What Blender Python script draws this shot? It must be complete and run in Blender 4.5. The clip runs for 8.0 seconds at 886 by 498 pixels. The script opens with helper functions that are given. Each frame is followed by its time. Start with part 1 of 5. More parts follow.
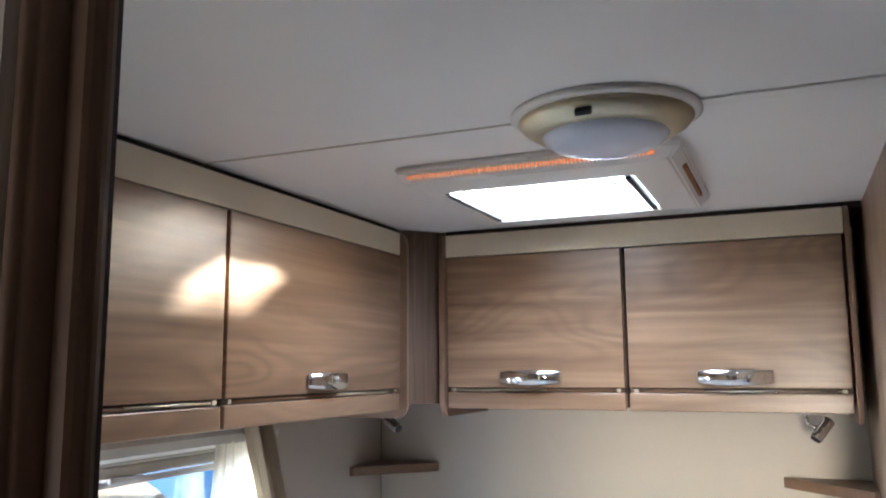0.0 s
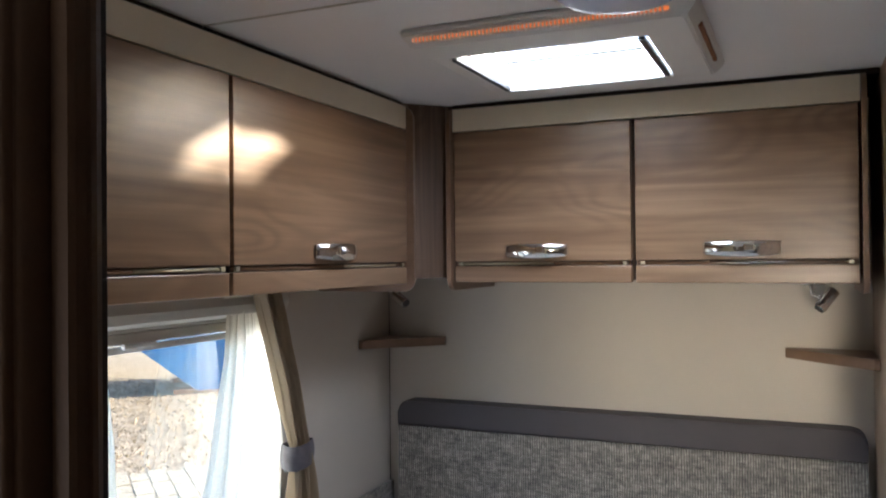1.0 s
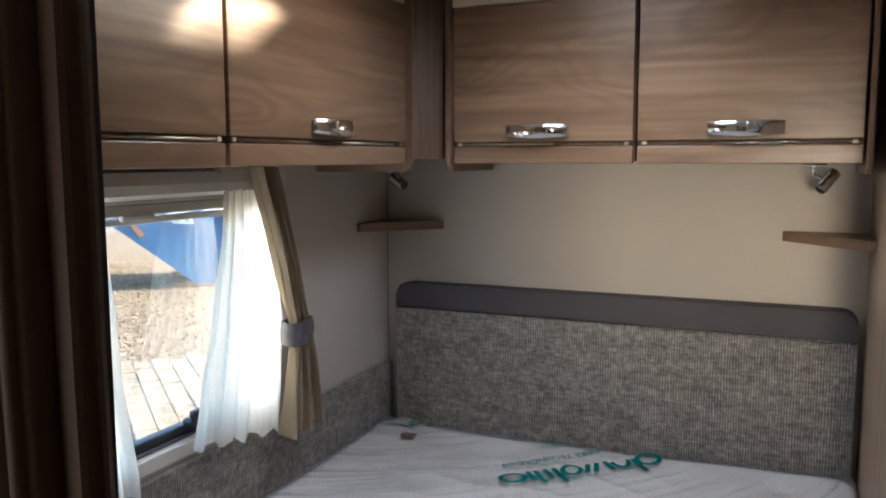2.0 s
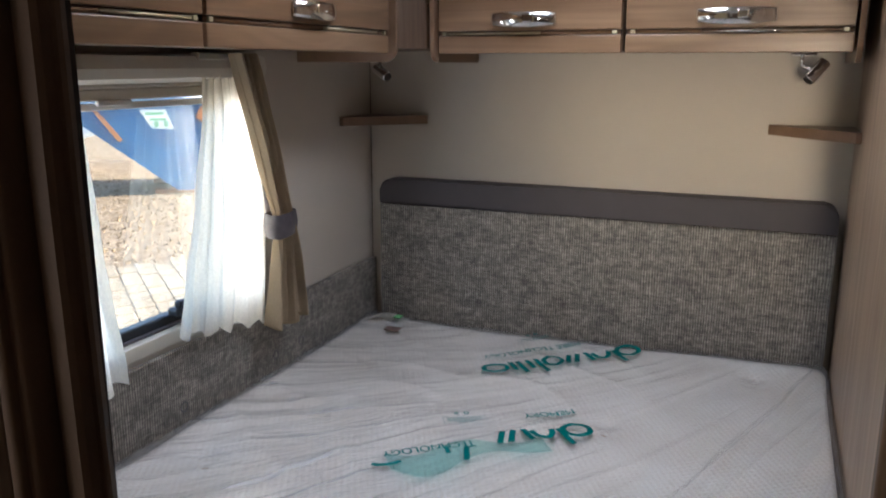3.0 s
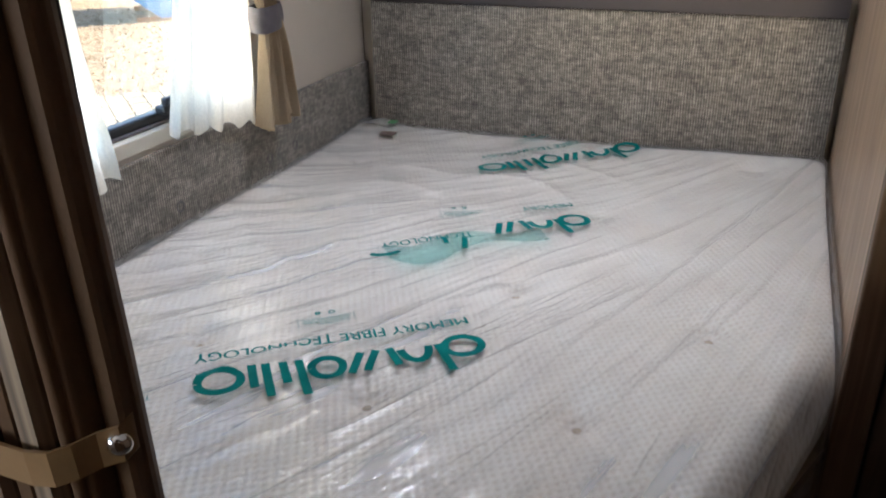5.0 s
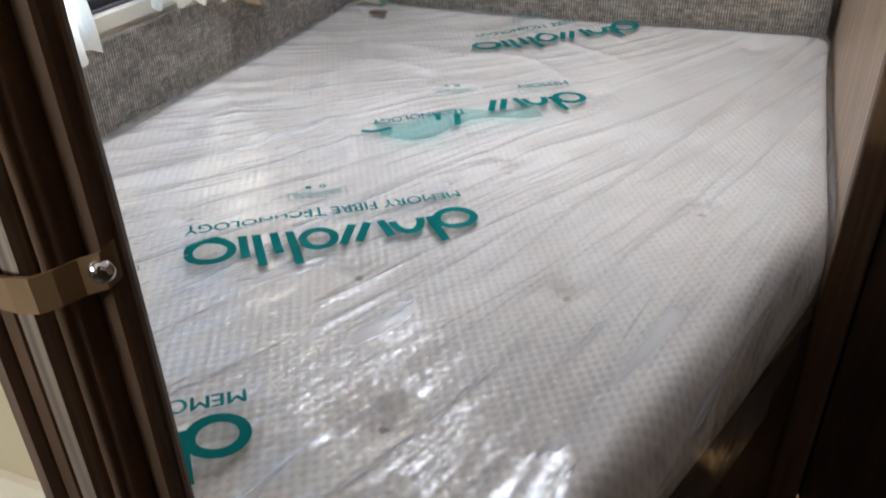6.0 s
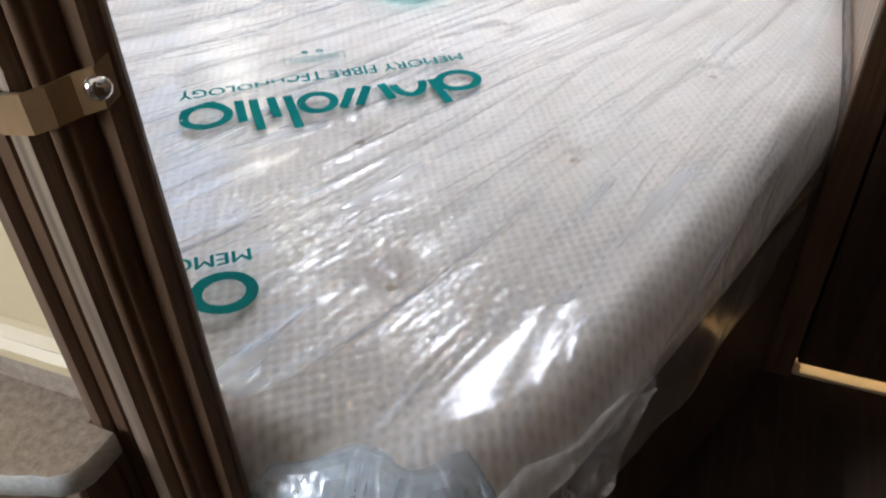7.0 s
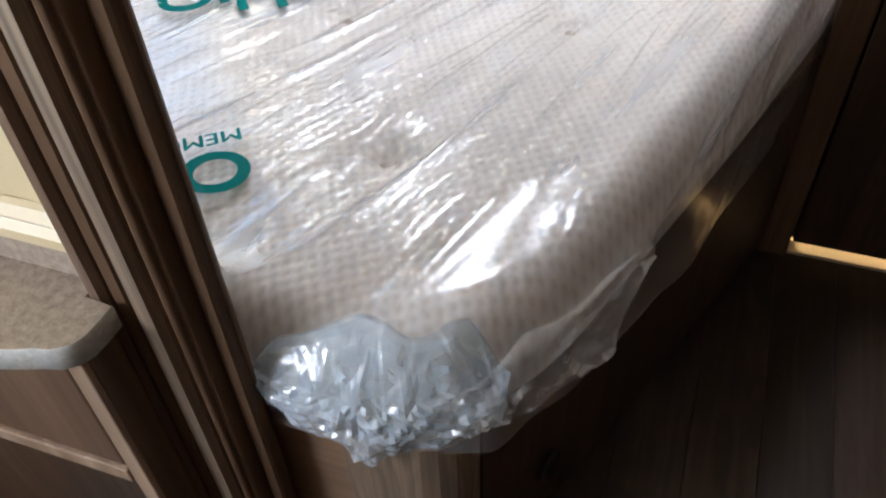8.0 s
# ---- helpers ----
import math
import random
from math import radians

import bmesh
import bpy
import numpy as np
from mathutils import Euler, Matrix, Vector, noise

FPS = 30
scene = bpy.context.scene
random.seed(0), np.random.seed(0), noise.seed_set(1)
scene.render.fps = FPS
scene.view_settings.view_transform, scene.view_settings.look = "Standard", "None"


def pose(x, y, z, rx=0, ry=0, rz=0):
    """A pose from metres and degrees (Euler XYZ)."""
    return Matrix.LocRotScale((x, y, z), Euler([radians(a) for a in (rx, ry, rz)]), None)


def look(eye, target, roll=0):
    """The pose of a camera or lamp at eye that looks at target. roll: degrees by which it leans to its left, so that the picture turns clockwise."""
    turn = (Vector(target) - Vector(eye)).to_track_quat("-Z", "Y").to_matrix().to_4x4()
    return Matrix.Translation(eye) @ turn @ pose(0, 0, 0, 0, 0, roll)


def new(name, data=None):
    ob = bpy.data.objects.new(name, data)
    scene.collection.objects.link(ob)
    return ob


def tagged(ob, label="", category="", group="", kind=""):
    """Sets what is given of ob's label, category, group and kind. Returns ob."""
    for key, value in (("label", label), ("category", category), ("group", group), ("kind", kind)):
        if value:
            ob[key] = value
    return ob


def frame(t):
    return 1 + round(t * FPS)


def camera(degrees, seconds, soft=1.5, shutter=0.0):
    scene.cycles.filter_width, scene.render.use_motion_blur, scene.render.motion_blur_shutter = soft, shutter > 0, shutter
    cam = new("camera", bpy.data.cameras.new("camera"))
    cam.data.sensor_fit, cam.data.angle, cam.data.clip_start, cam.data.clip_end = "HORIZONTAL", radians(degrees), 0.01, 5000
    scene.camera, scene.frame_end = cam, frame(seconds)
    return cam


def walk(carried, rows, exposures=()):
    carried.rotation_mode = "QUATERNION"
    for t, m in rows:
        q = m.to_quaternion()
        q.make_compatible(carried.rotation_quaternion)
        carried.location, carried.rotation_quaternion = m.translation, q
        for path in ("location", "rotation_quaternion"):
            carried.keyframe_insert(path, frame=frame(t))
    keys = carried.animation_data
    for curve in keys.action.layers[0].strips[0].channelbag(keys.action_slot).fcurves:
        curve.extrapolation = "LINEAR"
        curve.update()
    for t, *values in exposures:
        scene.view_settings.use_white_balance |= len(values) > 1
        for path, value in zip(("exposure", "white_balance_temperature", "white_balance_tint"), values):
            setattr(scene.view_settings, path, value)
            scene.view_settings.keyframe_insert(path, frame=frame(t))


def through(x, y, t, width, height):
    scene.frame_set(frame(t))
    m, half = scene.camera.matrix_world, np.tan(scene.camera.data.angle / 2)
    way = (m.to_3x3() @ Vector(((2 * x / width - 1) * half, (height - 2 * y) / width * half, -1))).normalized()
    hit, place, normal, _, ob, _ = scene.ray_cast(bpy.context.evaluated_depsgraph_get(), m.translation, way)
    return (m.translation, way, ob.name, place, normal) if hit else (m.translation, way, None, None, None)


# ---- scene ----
# ---------- camera and walk ----------
cam = camera(57.27, 8.0, soft=1.9, shutter=0.3)
ROWS = [
    (0.0, 1.2623, -2.4257, 1.5696, 8.25, 0.40, 23.19),
    (0.5, 1.2560, -2.4191, 1.5488, 4.63, 0.32, 23.32),
    (1.0, 1.2532, -2.4103, 1.5241, 0.62, 0.56, 23.63),
    (1.5, 1.2472, -2.4045, 1.4976, -3.16, 0.41, 23.82),
    (3.0, 1.2457, -2.4026, 1.4284, -12.84, -0.13, 22.37),
    (3.5, 1.2420, -2.3961, 1.4034, -16.27, 0.13, 22.16),
    (4.0, 1.2412, -2.3952, 1.3759, -19.09, 0.18, 22.27),
    (5.5, 1.2508, -2.4035, 1.3063, -27.83, 1.22, 21.40),
    (6.0, 1.2536, -2.4071, 1.2799, -31.58, 0.90, 21.41),
    (6.5, 1.2492, -2.4126, 1.2538, -35.13, 1.03, 20.86),
    (7.0, 1.2415, -2.4193, 1.2266, -39.00, 1.21, 20.74),
    (7.5, 1.2369, -2.4277, 1.2070, -42.22, 1.37, 20.41),
    (8.0, 1.2403, -2.4365, 1.1863, -45.43, 2.01, 19.20),
]
EXPOSURES = [(0.0, 3.54, 5200, 11), (0.5, 3.1, 5300, 11), (1.5, 2.72, 5550, 12), (3.0, 2.68, 5750, 14), (3.5, 2.78, 5850, 15), (4.0, 2.86, 5900, 14), (5.5, 3.36, 6000, 13), (6.5, 3.6, 5950, 12), (8.0, 4.15, 5950, 12)]
walk(cam, [(t, pose(x, y, z, 90 + pitch, roll, yaw)) for t, x, y, z, pitch, roll, yaw in ROWS], EXPOSURES)

# ---------- world, sun, lights ----------
SUN_WAY = Vector((-0.53, -0.40, -0.226)).normalized()
world = bpy.data.worlds.new("sky")
scene.world = world
world.use_nodes = True
wn = world.node_tree
sky = wn.nodes.new("ShaderNodeTexSky")
sky.sky_type = "NISHITA"
sky.sun_disc = False
sky.sun_elevation = math.asin(-SUN_WAY.z)
sky.sun_rotation = math.atan2(-SUN_WAY.x, -SUN_WAY.y)
wn.links.new(sky.outputs[0], wn.nodes["Background"].inputs[0])
wn.nodes["Background"].inputs[1].default_value = 0.13

sun = new("sun", bpy.data.lights.new("sun", "SUN"))
sun.data.energy, sun.data.angle, sun.data.color = 5.0, radians(4.5), (1.0, 0.84, 0.57)
sun.matrix_world = look((0, 0, 6), Vector((0, 0, 6)) + SUN_WAY)


def opening_lamp(name, eye, target, sx, sy, power, color):
    """Area lamp; most stand for sky light in an opening."""
    ob = new(name, bpy.data.lights.new(name, "AREA"))
    ob.data.shape, ob.data.size, ob.data.size_y = "RECTANGLE", sx, sy
    ob.data.energy, ob.data.color = power, color
    ob.matrix_world = look(eye, target)
    return ob


opening_lamp("hatch_sky", (0.815, -0.75, 2.07), (0.815, -0.75, 0), 0.40, 0.38, 1.75, (0.97, 0.97, 0.97))
# Added lamp for the warm halo on the west lockers, as lid-scattered sun.
haze = opening_lamp("hatch_sun_haze", (0.97, -0.60, 1.975), Vector((0.97, -0.60, 1.975)) + SUN_WAY, 0.12, 0.06, 0.10, (1.0, 0.76, 0.46))
haze.data.spread = radians(70)
opening_lamp("kitchen_window_sky", (-0.03, -3.15, 1.08), (2, -3.15, 0.8), 0.9, 0.42, 2.3, (1.0, 0.95, 0.88))
opening_lamp("bedroom_window_sky", (-0.012, -0.74, 1.13), (1.0, -0.74, 1.05), 0.11, 0.50, 0.20, (1.0, 0.93, 0.82))
opening_lamp("bedroom_window_sky_side", (-0.012, -1.36, 1.13), (1.0, -1.36, 1.05), 0.12, 0.50, 0.42, (0.95, 0.96, 1.0))
front = opening_lamp("front_window_sky", (1.66, -5.05, 1.36), (1.15, 0, 1.2), 0.30, 0.46, 1.95, (1.0, 0.82, 0.55))
front.data.spread = radians(60)


# ---------- mesh helpers ----------
def thing(name, loc, label, category, group="", kind=""):
    ob = new(name)
    ob.location = loc
    ob.empty_display_size = 0.05
    return tagged(ob, label, category, group, kind)


def mesh_of(name, bm, material, smooth=False):
    me = bpy.data.meshes.new(name)
    bmesh.ops.recalc_face_normals(bm, faces=bm.faces)
    bm.to_mesh(me)
    bm.free()
    me.materials.append(material)
    if smooth:
        me.polygons.foreach_set("use_smooth", [True] * len(me.polygons))
    return me


def part(name, bm, material, parent, label="", smooth=False):
    """One mesh object under a thing or part; its vertices are in world places."""
    ob = new(name, mesh_of(name, bm, material, smooth))
    ob.parent = parent
    top = parent
    while top.parent:
        top = top.parent
    ob.matrix_parent_inverse = Matrix.Translation(-top.location) if top is parent else Matrix()
    if label:
        ob["label"] = label
    return ob


def solid(name, bm, material, label, category, kind="", group="", smooth=False):
    return tagged(new(name, mesh_of(name, bm, material, smooth)), label, category, group, kind)


def box(bm, lo, hi, bevel=0.0, segments=2):
    size = [max(b - a, 1e-5) for a, b in zip(lo, hi)]
    mid = [(a + b) / 2 for a, b in zip(lo, hi)]
    made = bmesh.ops.create_cube(bm, size=1.0, matrix=Matrix.LocRotScale(mid, None, size))
    if bevel:
        edges = list({e for v in made["verts"] for e in v.link_edges})
        bmesh.ops.bevel(bm, geom=edges, offset=min(bevel, min(size) * 0.45), segments=segments, affect="EDGES", profile=0.5)
    return bm


def prism(bm, outline, axis, a, b, bevel=0.0):
    """A flat outline (two coordinates, in the order of the remaining axes) drawn out along one axis."""
    def place(p, q):
        return {"x": (q, p[0], p[1]), "y": (p[0], q, p[1]), "z": (p[0], p[1], q)}[axis]
    lower = [bm.verts.new(place(p, a)) for p in outline]
    upper = [bm.verts.new(place(p, b)) for p in outline]
    n = len(outline)
    faces = [bm.faces.new(lower), bm.faces.new(list(reversed(upper)))]
    for i in range(n):
        faces.append(bm.faces.new((lower[i], upper[i], upper[(i + 1) % n], lower[(i + 1) % n])))
    if bevel:
        rim = list({e for f in faces[:2] for e in f.edges})
        bmesh.ops.bevel(bm, geom=rim, offset=bevel, segments=2, affect="EDGES", profile=0.5)
    return bm


def rounded(x0, y0, x1, y1, radii, n=6):
    """Outline of a rectangle with radii for its corners: low left, low right, high right, high left."""
    pts = []
    for (cx, cy, sx, sy, a0), r in zip(((x0, y0, 1, 1, 180), (x1, y0, -1, 1, 270), (x1, y1, -1, -1, 0), (x0, y1, 1, -1, 90)), radii):
        if r <= 0:
            pts.append((cx, cy))
            continue
        for k in range(n + 1):
            a = radians(a0 + 90 * k / n)
            pts.append((cx + sx * r + r * math.cos(a), cy + sy * r + r * math.sin(a)))
    return pts


def tube(bm, p0, p1, r0, r1=None, n=20, bevel=0.0):
    p0, p1 = Vector(p0), Vector(p1)
    r1 = r0 if r1 is None else r1
    turn = (p1 - p0).to_track_quat("Z", "Y").to_matrix().to_4x4()
    made = bmesh.ops.create_cone(bm, cap_ends=True, segments=n, radius1=r0, radius2=r1, depth=(p1 - p0).length,
                                 matrix=Matrix.Translation((p0 + p1) / 2) @ turn)
    if bevel:
        edges = [e for e in {e for v in made["verts"] for e in v.link_edges} if any(len(f.verts) > 4 for f in e.link_faces)]
        bmesh.ops.bevel(bm, geom=edges, offset=bevel, segments=2, affect="EDGES", profile=0.5)
    return bm


def lathe(bm, centre, profile, n=48, axis=Vector((0, 0, 1))):
    """Radii and heights turned round an upright line through centre."""
    rings = []
    for r, z in profile:
        if r < 1e-6:
            rings.append([bm.verts.new((centre[0], centre[1], centre[2] + z))])
        else:
            rings.append([bm.verts.new((centre[0] + r * math.cos(2 * math.pi * k / n), centre[1] + r * math.sin(2 * math.pi * k / n), centre[2] + z)) for k in range(n)])
    for a, b in zip(rings, rings[1:]):
        for k in range(n):
            j = (k + 1) % n
            if len(a) == 1 and len(b) > 1:
                bm.faces.new((a[0], b[k], b[j]))
            elif len(b) == 1 and len(a) > 1:
                bm.faces.new((a[k], a[j], b[0]))
            elif len(a) > 1:
                bm.faces.new((a[k], a[j], b[j], b[k]))
    return bm


def new_bm():
    return bmesh.new()


# ---------- materials ----------
class Nodes:
    """Short hand for a node tree of one material."""

    def __init__(self, name):
        self.mat = bpy.data.materials.new(name)
        self.mat.use_nodes = True
        self.tree = self.mat.node_tree
        self.bsdf = self.tree.nodes["Principled BSDF"]
        self.out = self.tree.nodes["Material Output"]

    def add(self, kind, **inputs):
        n = self.tree.nodes.new(kind)
        for key, value in inputs.items():
            self.put(n.inputs[key.replace("_", " ")], value)
        return n

    def put(self, socket, value):
        if hasattr(value, "links"):
            self.tree.links.new(value, socket)
        elif hasattr(value, "outputs"):
            self.tree.links.new(value.outputs[0], socket)
        else:
            socket.default_value = value

    def coords(self, scale, turn=(0, 0, 0), random_shift=False):
        tc = self.tree.nodes.new("ShaderNodeTexCoord")
        source = tc.outputs["Object"]
        if random_shift:
            info = self.tree.nodes.new("ShaderNodeObjectInfo")
            mul = self.add("ShaderNodeMath")
            mul.operation = "MULTIPLY"
            self.put(mul.inputs[0], info.outputs["Random"])
            mul.inputs[1].default_value = 17.0
            addv = self.add("ShaderNodeVectorMath")
            addv.operation = "ADD"
            self.put(addv.inputs[0], source)
            self.put(addv.inputs[1], mul.outputs[0])
            source = addv.outputs[0]
        mp = self.tree.nodes.new("ShaderNodeMapping")
        self.put(mp.inputs["Vector"], source)
        mp.inputs["Scale"].default_value = scale
        mp.inputs["Rotation"].default_value = [radians(a) for a in turn]
        return mp.outputs[0]

    def noise(self, vec, scale=1.0, detail=4.0, rough=0.55, distortion=0.0):
        return self.add("ShaderNodeTexNoise", Vector=vec, Scale=scale, Detail=detail, Roughness=rough, Distortion=distortion).outputs[0]

    def ramp(self, fac, stops):
        n = self.add("ShaderNodeValToRGB", Fac=fac)
        els = n.color_ramp.elements
        while len(els) < len(stops):
            els.new(0.5)
        for e, (p, c) in zip(els, stops):
            e.position = p
            e.color = (*c, 1) if len(c) == 3 else c
        return n.outputs[0]

    def mix(self, fac, a, b, mode="MIX"):
        n = self.tree.nodes.new("ShaderNodeMix")
        n.data_type, n.blend_type = "RGBA", mode
        self.put(n.inputs[0], fac)
        for socket, v in ((n.inputs[6], a), (n.inputs[7], b)):
            self.put(socket, (*v, 1) if isinstance(v, tuple) and len(v) == 3 else v)
        return n.outputs[2]

    def math(self, op, a, b=0.0):
        n = self.add("ShaderNodeMath")
        n.operation = op
        self.put(n.inputs[0], a)
        self.put(n.inputs[1], b)
        return n.outputs[0]

    def bump(self, height, strength=0.3, distance=0.002, normal=None):
        n = self.add("ShaderNodeBump", Height=height, Strength=strength, Distance=distance)
        if normal is not None:
            self.put(n.inputs["Normal"], normal)
        return n.outputs[0]

    def finish(self, color=None, rough=None, metal=0.0, normal=None, **more):
        b = self.bsdf
        if color is not None:
            self.put(b.inputs["Base Color"], (*color, 1) if isinstance(color, tuple) and len(color) == 3 else color)
        if rough is not None:
            self.put(b.inputs["Roughness"], rough)
        b.inputs["Metallic"].default_value = metal
        if normal is not None:
            self.put(b.inputs["Normal"], normal)
        for key, v in more.items():
            self.put(b.inputs[key.replace("_", " ")], v)
        return self.mat


def wood(name, dark, mid, light, grain, rough=0.42, shift=True, fine=(160, 160, 160)):
    """Foil-faced board: broad figure, streaks along the grain and fine pores. grain: scale along x, y, z."""
    n = Nodes(name)
    vec = n.coords(grain, random_shift=shift)
    figure = n.noise(vec, 0.8, 3, 0.5, 2.2)
    streak = n.noise(n.coords(tuple(3.0 * g if g > 5 else g * 0.8 for g in grain), random_shift=shift), 1.0, 4, 0.6, 0.5)
    pores = n.noise(n.coords(tuple(22 * g if g > 5 else g * 5 for g in grain)), 1.0, 2, 0.5)
    both = n.math("ADD", n.math("MULTIPLY", figure, 0.6), n.math("MULTIPLY", streak, 0.4))
    col = n.ramp(both, [(0.33, dark), (0.5, mid), (0.66, light)])
    col = n.mix(n.math("MULTIPLY", pores, 0.22), col, tuple(0.45 * c for c in dark))
    rings = n.noise(n.coords(tuple(0.36 * g if g > 5 else g * 1.5 for g in grain), random_shift=shift), 1.0, 2, 0.35, 0.3)
    ring = n.math("POWER", n.math("ABSOLUTE", n.math("SINE", n.math("MULTIPLY", rings, 46.0))), 3.0)
    where = n.ramp(n.noise(n.coords(tuple(0.3 * g if g > 5 else g for g in grain), random_shift=shift), 1.0, 2, 0.5), [(0.42, (0, 0, 0)), (0.60, (1, 1, 1))])
    col = n.mix(n.math("MULTIPLY", n.math("MULTIPLY", ring, where), 0.36), col, tuple(0.62 * c for c in dark))
    r = n.math("ADD", n.math("MULTIPLY", streak, 0.18), rough - 0.09)
    return n.finish(col, r, normal=n.bump(pores, 0.12, 0.0006))


def plain(name, color, rough=0.5, metal=0.0, vary=0.12, scale=6.0, grain=180.0, bump=0.08, **more):
    """A painted, moulded or cast surface with blotches and a fine grain."""
    n = Nodes(name)
    big = n.noise(n.coords((scale,) * 3), 1.0, 4, 0.6)
    small = n.noise(n.coords((grain,) * 3), 1.0, 2, 0.5)
    lo, hi = tuple(c * (1 - vary) for c in color), tuple(min(1, c * (1 + vary)) for c in color)
    col = n.ramp(n.math("ADD", n.math("MULTIPLY", big, 0.75), n.math("MULTIPLY", small, 0.25)), [(0.3, lo), (0.7, hi)])
    r = n.math("ADD", n.math("MULTIPLY", big, 0.14), max(rough - 0.07, 0.02))
    return n.finish(col, r, metal, n.bump(small, bump, 0.0008), **more)


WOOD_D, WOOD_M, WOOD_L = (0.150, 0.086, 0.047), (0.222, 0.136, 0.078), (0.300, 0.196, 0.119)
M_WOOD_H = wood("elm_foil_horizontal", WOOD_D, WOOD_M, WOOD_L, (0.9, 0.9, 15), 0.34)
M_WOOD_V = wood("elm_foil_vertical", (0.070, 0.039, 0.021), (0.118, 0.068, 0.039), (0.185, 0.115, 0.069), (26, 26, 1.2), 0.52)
# Elm copy at about half brightness; shade is put into its colour.
M_WOOD_SHADED = wood("shaded_elm_foil", (0.030, 0.017, 0.010), (0.056, 0.032, 0.019), (0.092, 0.056, 0.034), (26, 26, 1.2), 0.5)
M_WOOD_PANEL = wood("pale_elm_panel", (0.22, 0.145, 0.09), (0.32, 0.22, 0.145), (0.44, 0.32, 0.22), (20, 20, 1.0), 0.42)
M_WOOD_POST = wood("ribbed_elm_post", (0.09, 0.062, 0.04), (0.22, 0.16, 0.108), (0.33, 0.255, 0.18), (38, 38, 1.3), 0.5)
M_EDGE = plain("elm_edging", (0.20, 0.12, 0.072), 0.42, vary=0.2, scale=14)
M_FLOOR = wood("dark_plank_vinyl", (0.022, 0.014, 0.009), (0.038, 0.024, 0.015), (0.066, 0.043, 0.028), (22, 1.4, 22), 0.4)
M_CREAM = plain("cream_fascia", (0.70, 0.62, 0.47), 0.45, vary=0.05)
M_CREAM_PANEL = plain("cream_panel", (0.56, 0.46, 0.27), 0.45, vary=0.05)
M_WALL = plain("wall_board", (0.50, 0.445, 0.375), 0.6, vary=0.05, scale=3, grain=320, bump=0.15)
M_CEIL = plain("ceiling_board", (0.83, 0.81, 0.79), 0.55, vary=0.03, scale=2, grain=260, bump=0.2)
M_WHITE = plain("white_plastic", (0.78, 0.76, 0.73), 0.35, vary=0.03)
M_BLIND = plain("cream_blind", (0.60, 0.56, 0.48), 0.5, vary=0.05)
M_BLACK = plain("black_plastic", (0.012, 0.013, 0.017), 0.35, vary=0.2)
# Near-black; colours the shade in gaps and grooves, also seams and lens ends.
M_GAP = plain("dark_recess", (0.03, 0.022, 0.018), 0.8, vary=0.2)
M_CHROME = plain("chrome", (0.78, 0.77, 0.76), 0.1, 1.0, vary=0.04, bump=0.02)
M_SATIN = plain("champagne_satin_metal", (0.56, 0.52, 0.39), 0.5, 1.0, vary=0.06)
M_VINYL = plain("brown_vinyl", (0.088, 0.051, 0.029), 0.55, vary=0.14, scale=18, grain=420, bump=0.2, Specular_IOR_Level=0.08)
M_STRAP = plain("tan_strap", (0.21, 0.125, 0.055), 0.45, vary=0.12, scale=30)
M_BAND = plain("brown_leatherette", (0.055, 0.046, 0.047), 0.68, vary=0.12, scale=12, grain=500, bump=0.3)
M_TIE = plain("grey_satin_tieback", (0.10, 0.088, 0.095), 0.45, vary=0.25, scale=40)
M_WORKTOP = plain("speckled_worktop", (0.29, 0.235, 0.18), 0.4, vary=0.4, scale=120, grain=420, bump=0.15)
M_WORKTOP_EDGE = plain("grey_worktop_edge", (0.50, 0.50, 0.45), 0.4, vary=0.25, scale=150)
M_DIFFUSER = plain("opal_diffuser", (0.62, 0.67, 0.80), 0.25, vary=0.02, Subsurface_Weight=0.0)
M_PRINT = plain("teal_print", (0.0, 0.15, 0.142), 0.7, vary=0.12, scale=20, Specular_IOR_Level=0.08)
M_PAPER = plain("printed_paper", (0.65, 0.63, 0.58), 0.6, vary=0.25, scale=50)
M_LABEL = plain("brown_label", (0.16, 0.11, 0.09), 0.6, vary=0.2, scale=60)


def fabric_material():
    """Slub weave: fine upright yarns of uneven strength, short cross dashes and soft patches."""
    n = Nodes("woven_slub_fabric")
    sep = n.add("ShaderNodeSeparateXYZ", Vector=n.coords((1, 1, 1)))
    wander = n.math("MULTIPLY", n.noise(n.coords((14, 14, 5)), 1.0, 2, 0.5), 0.012)
    along = n.math("ADD", n.math("ADD", sep.outputs[0], sep.outputs[1]), wander)
    ply = n.math("ADD", n.math("MULTIPLY", n.math("SINE", n.math("MULTIPLY", along, 2 * math.pi / 0.0072)), 0.5), 0.5)
    worn = n.noise(n.coords((55, 55, 38)), 1.0, 3, 0.6)
    ply = n.math("MULTIPLY", ply, n.ramp(worn, [(0.36, (0.4, 0.4, 0.4)), (0.62, (1, 1, 1))]))
    fine = n.noise(n.coords((330, 330, 40)), 1.0, 2, 0.6)
    dash = n.noise(n.coords((36, 36, 170)), 1.0, 3, 0.6)
    patch = n.noise(n.coords((13, 13, 20)), 1.0, 4, 0.6)
    mixd = n.math("ADD", n.math("MULTIPLY", ply, 0.14), n.math("ADD", n.math("MULTIPLY", fine, 0.26), n.math("MULTIPLY", dash, 0.26)))
    mixd = n.math("ADD", mixd, n.math("MULTIPLY", patch, 0.15))
    col = n.ramp(mixd, [(0.29, (0.070, 0.061, 0.053)), (0.40, (0.190, 0.170, 0.143)), (0.53, (0.45, 0.405, 0.34))])
    return n.finish(col, 0.85, normal=n.bump(n.math("ADD", ply, dash), 0.4, 0.0012), Sheen_Weight=0.2)


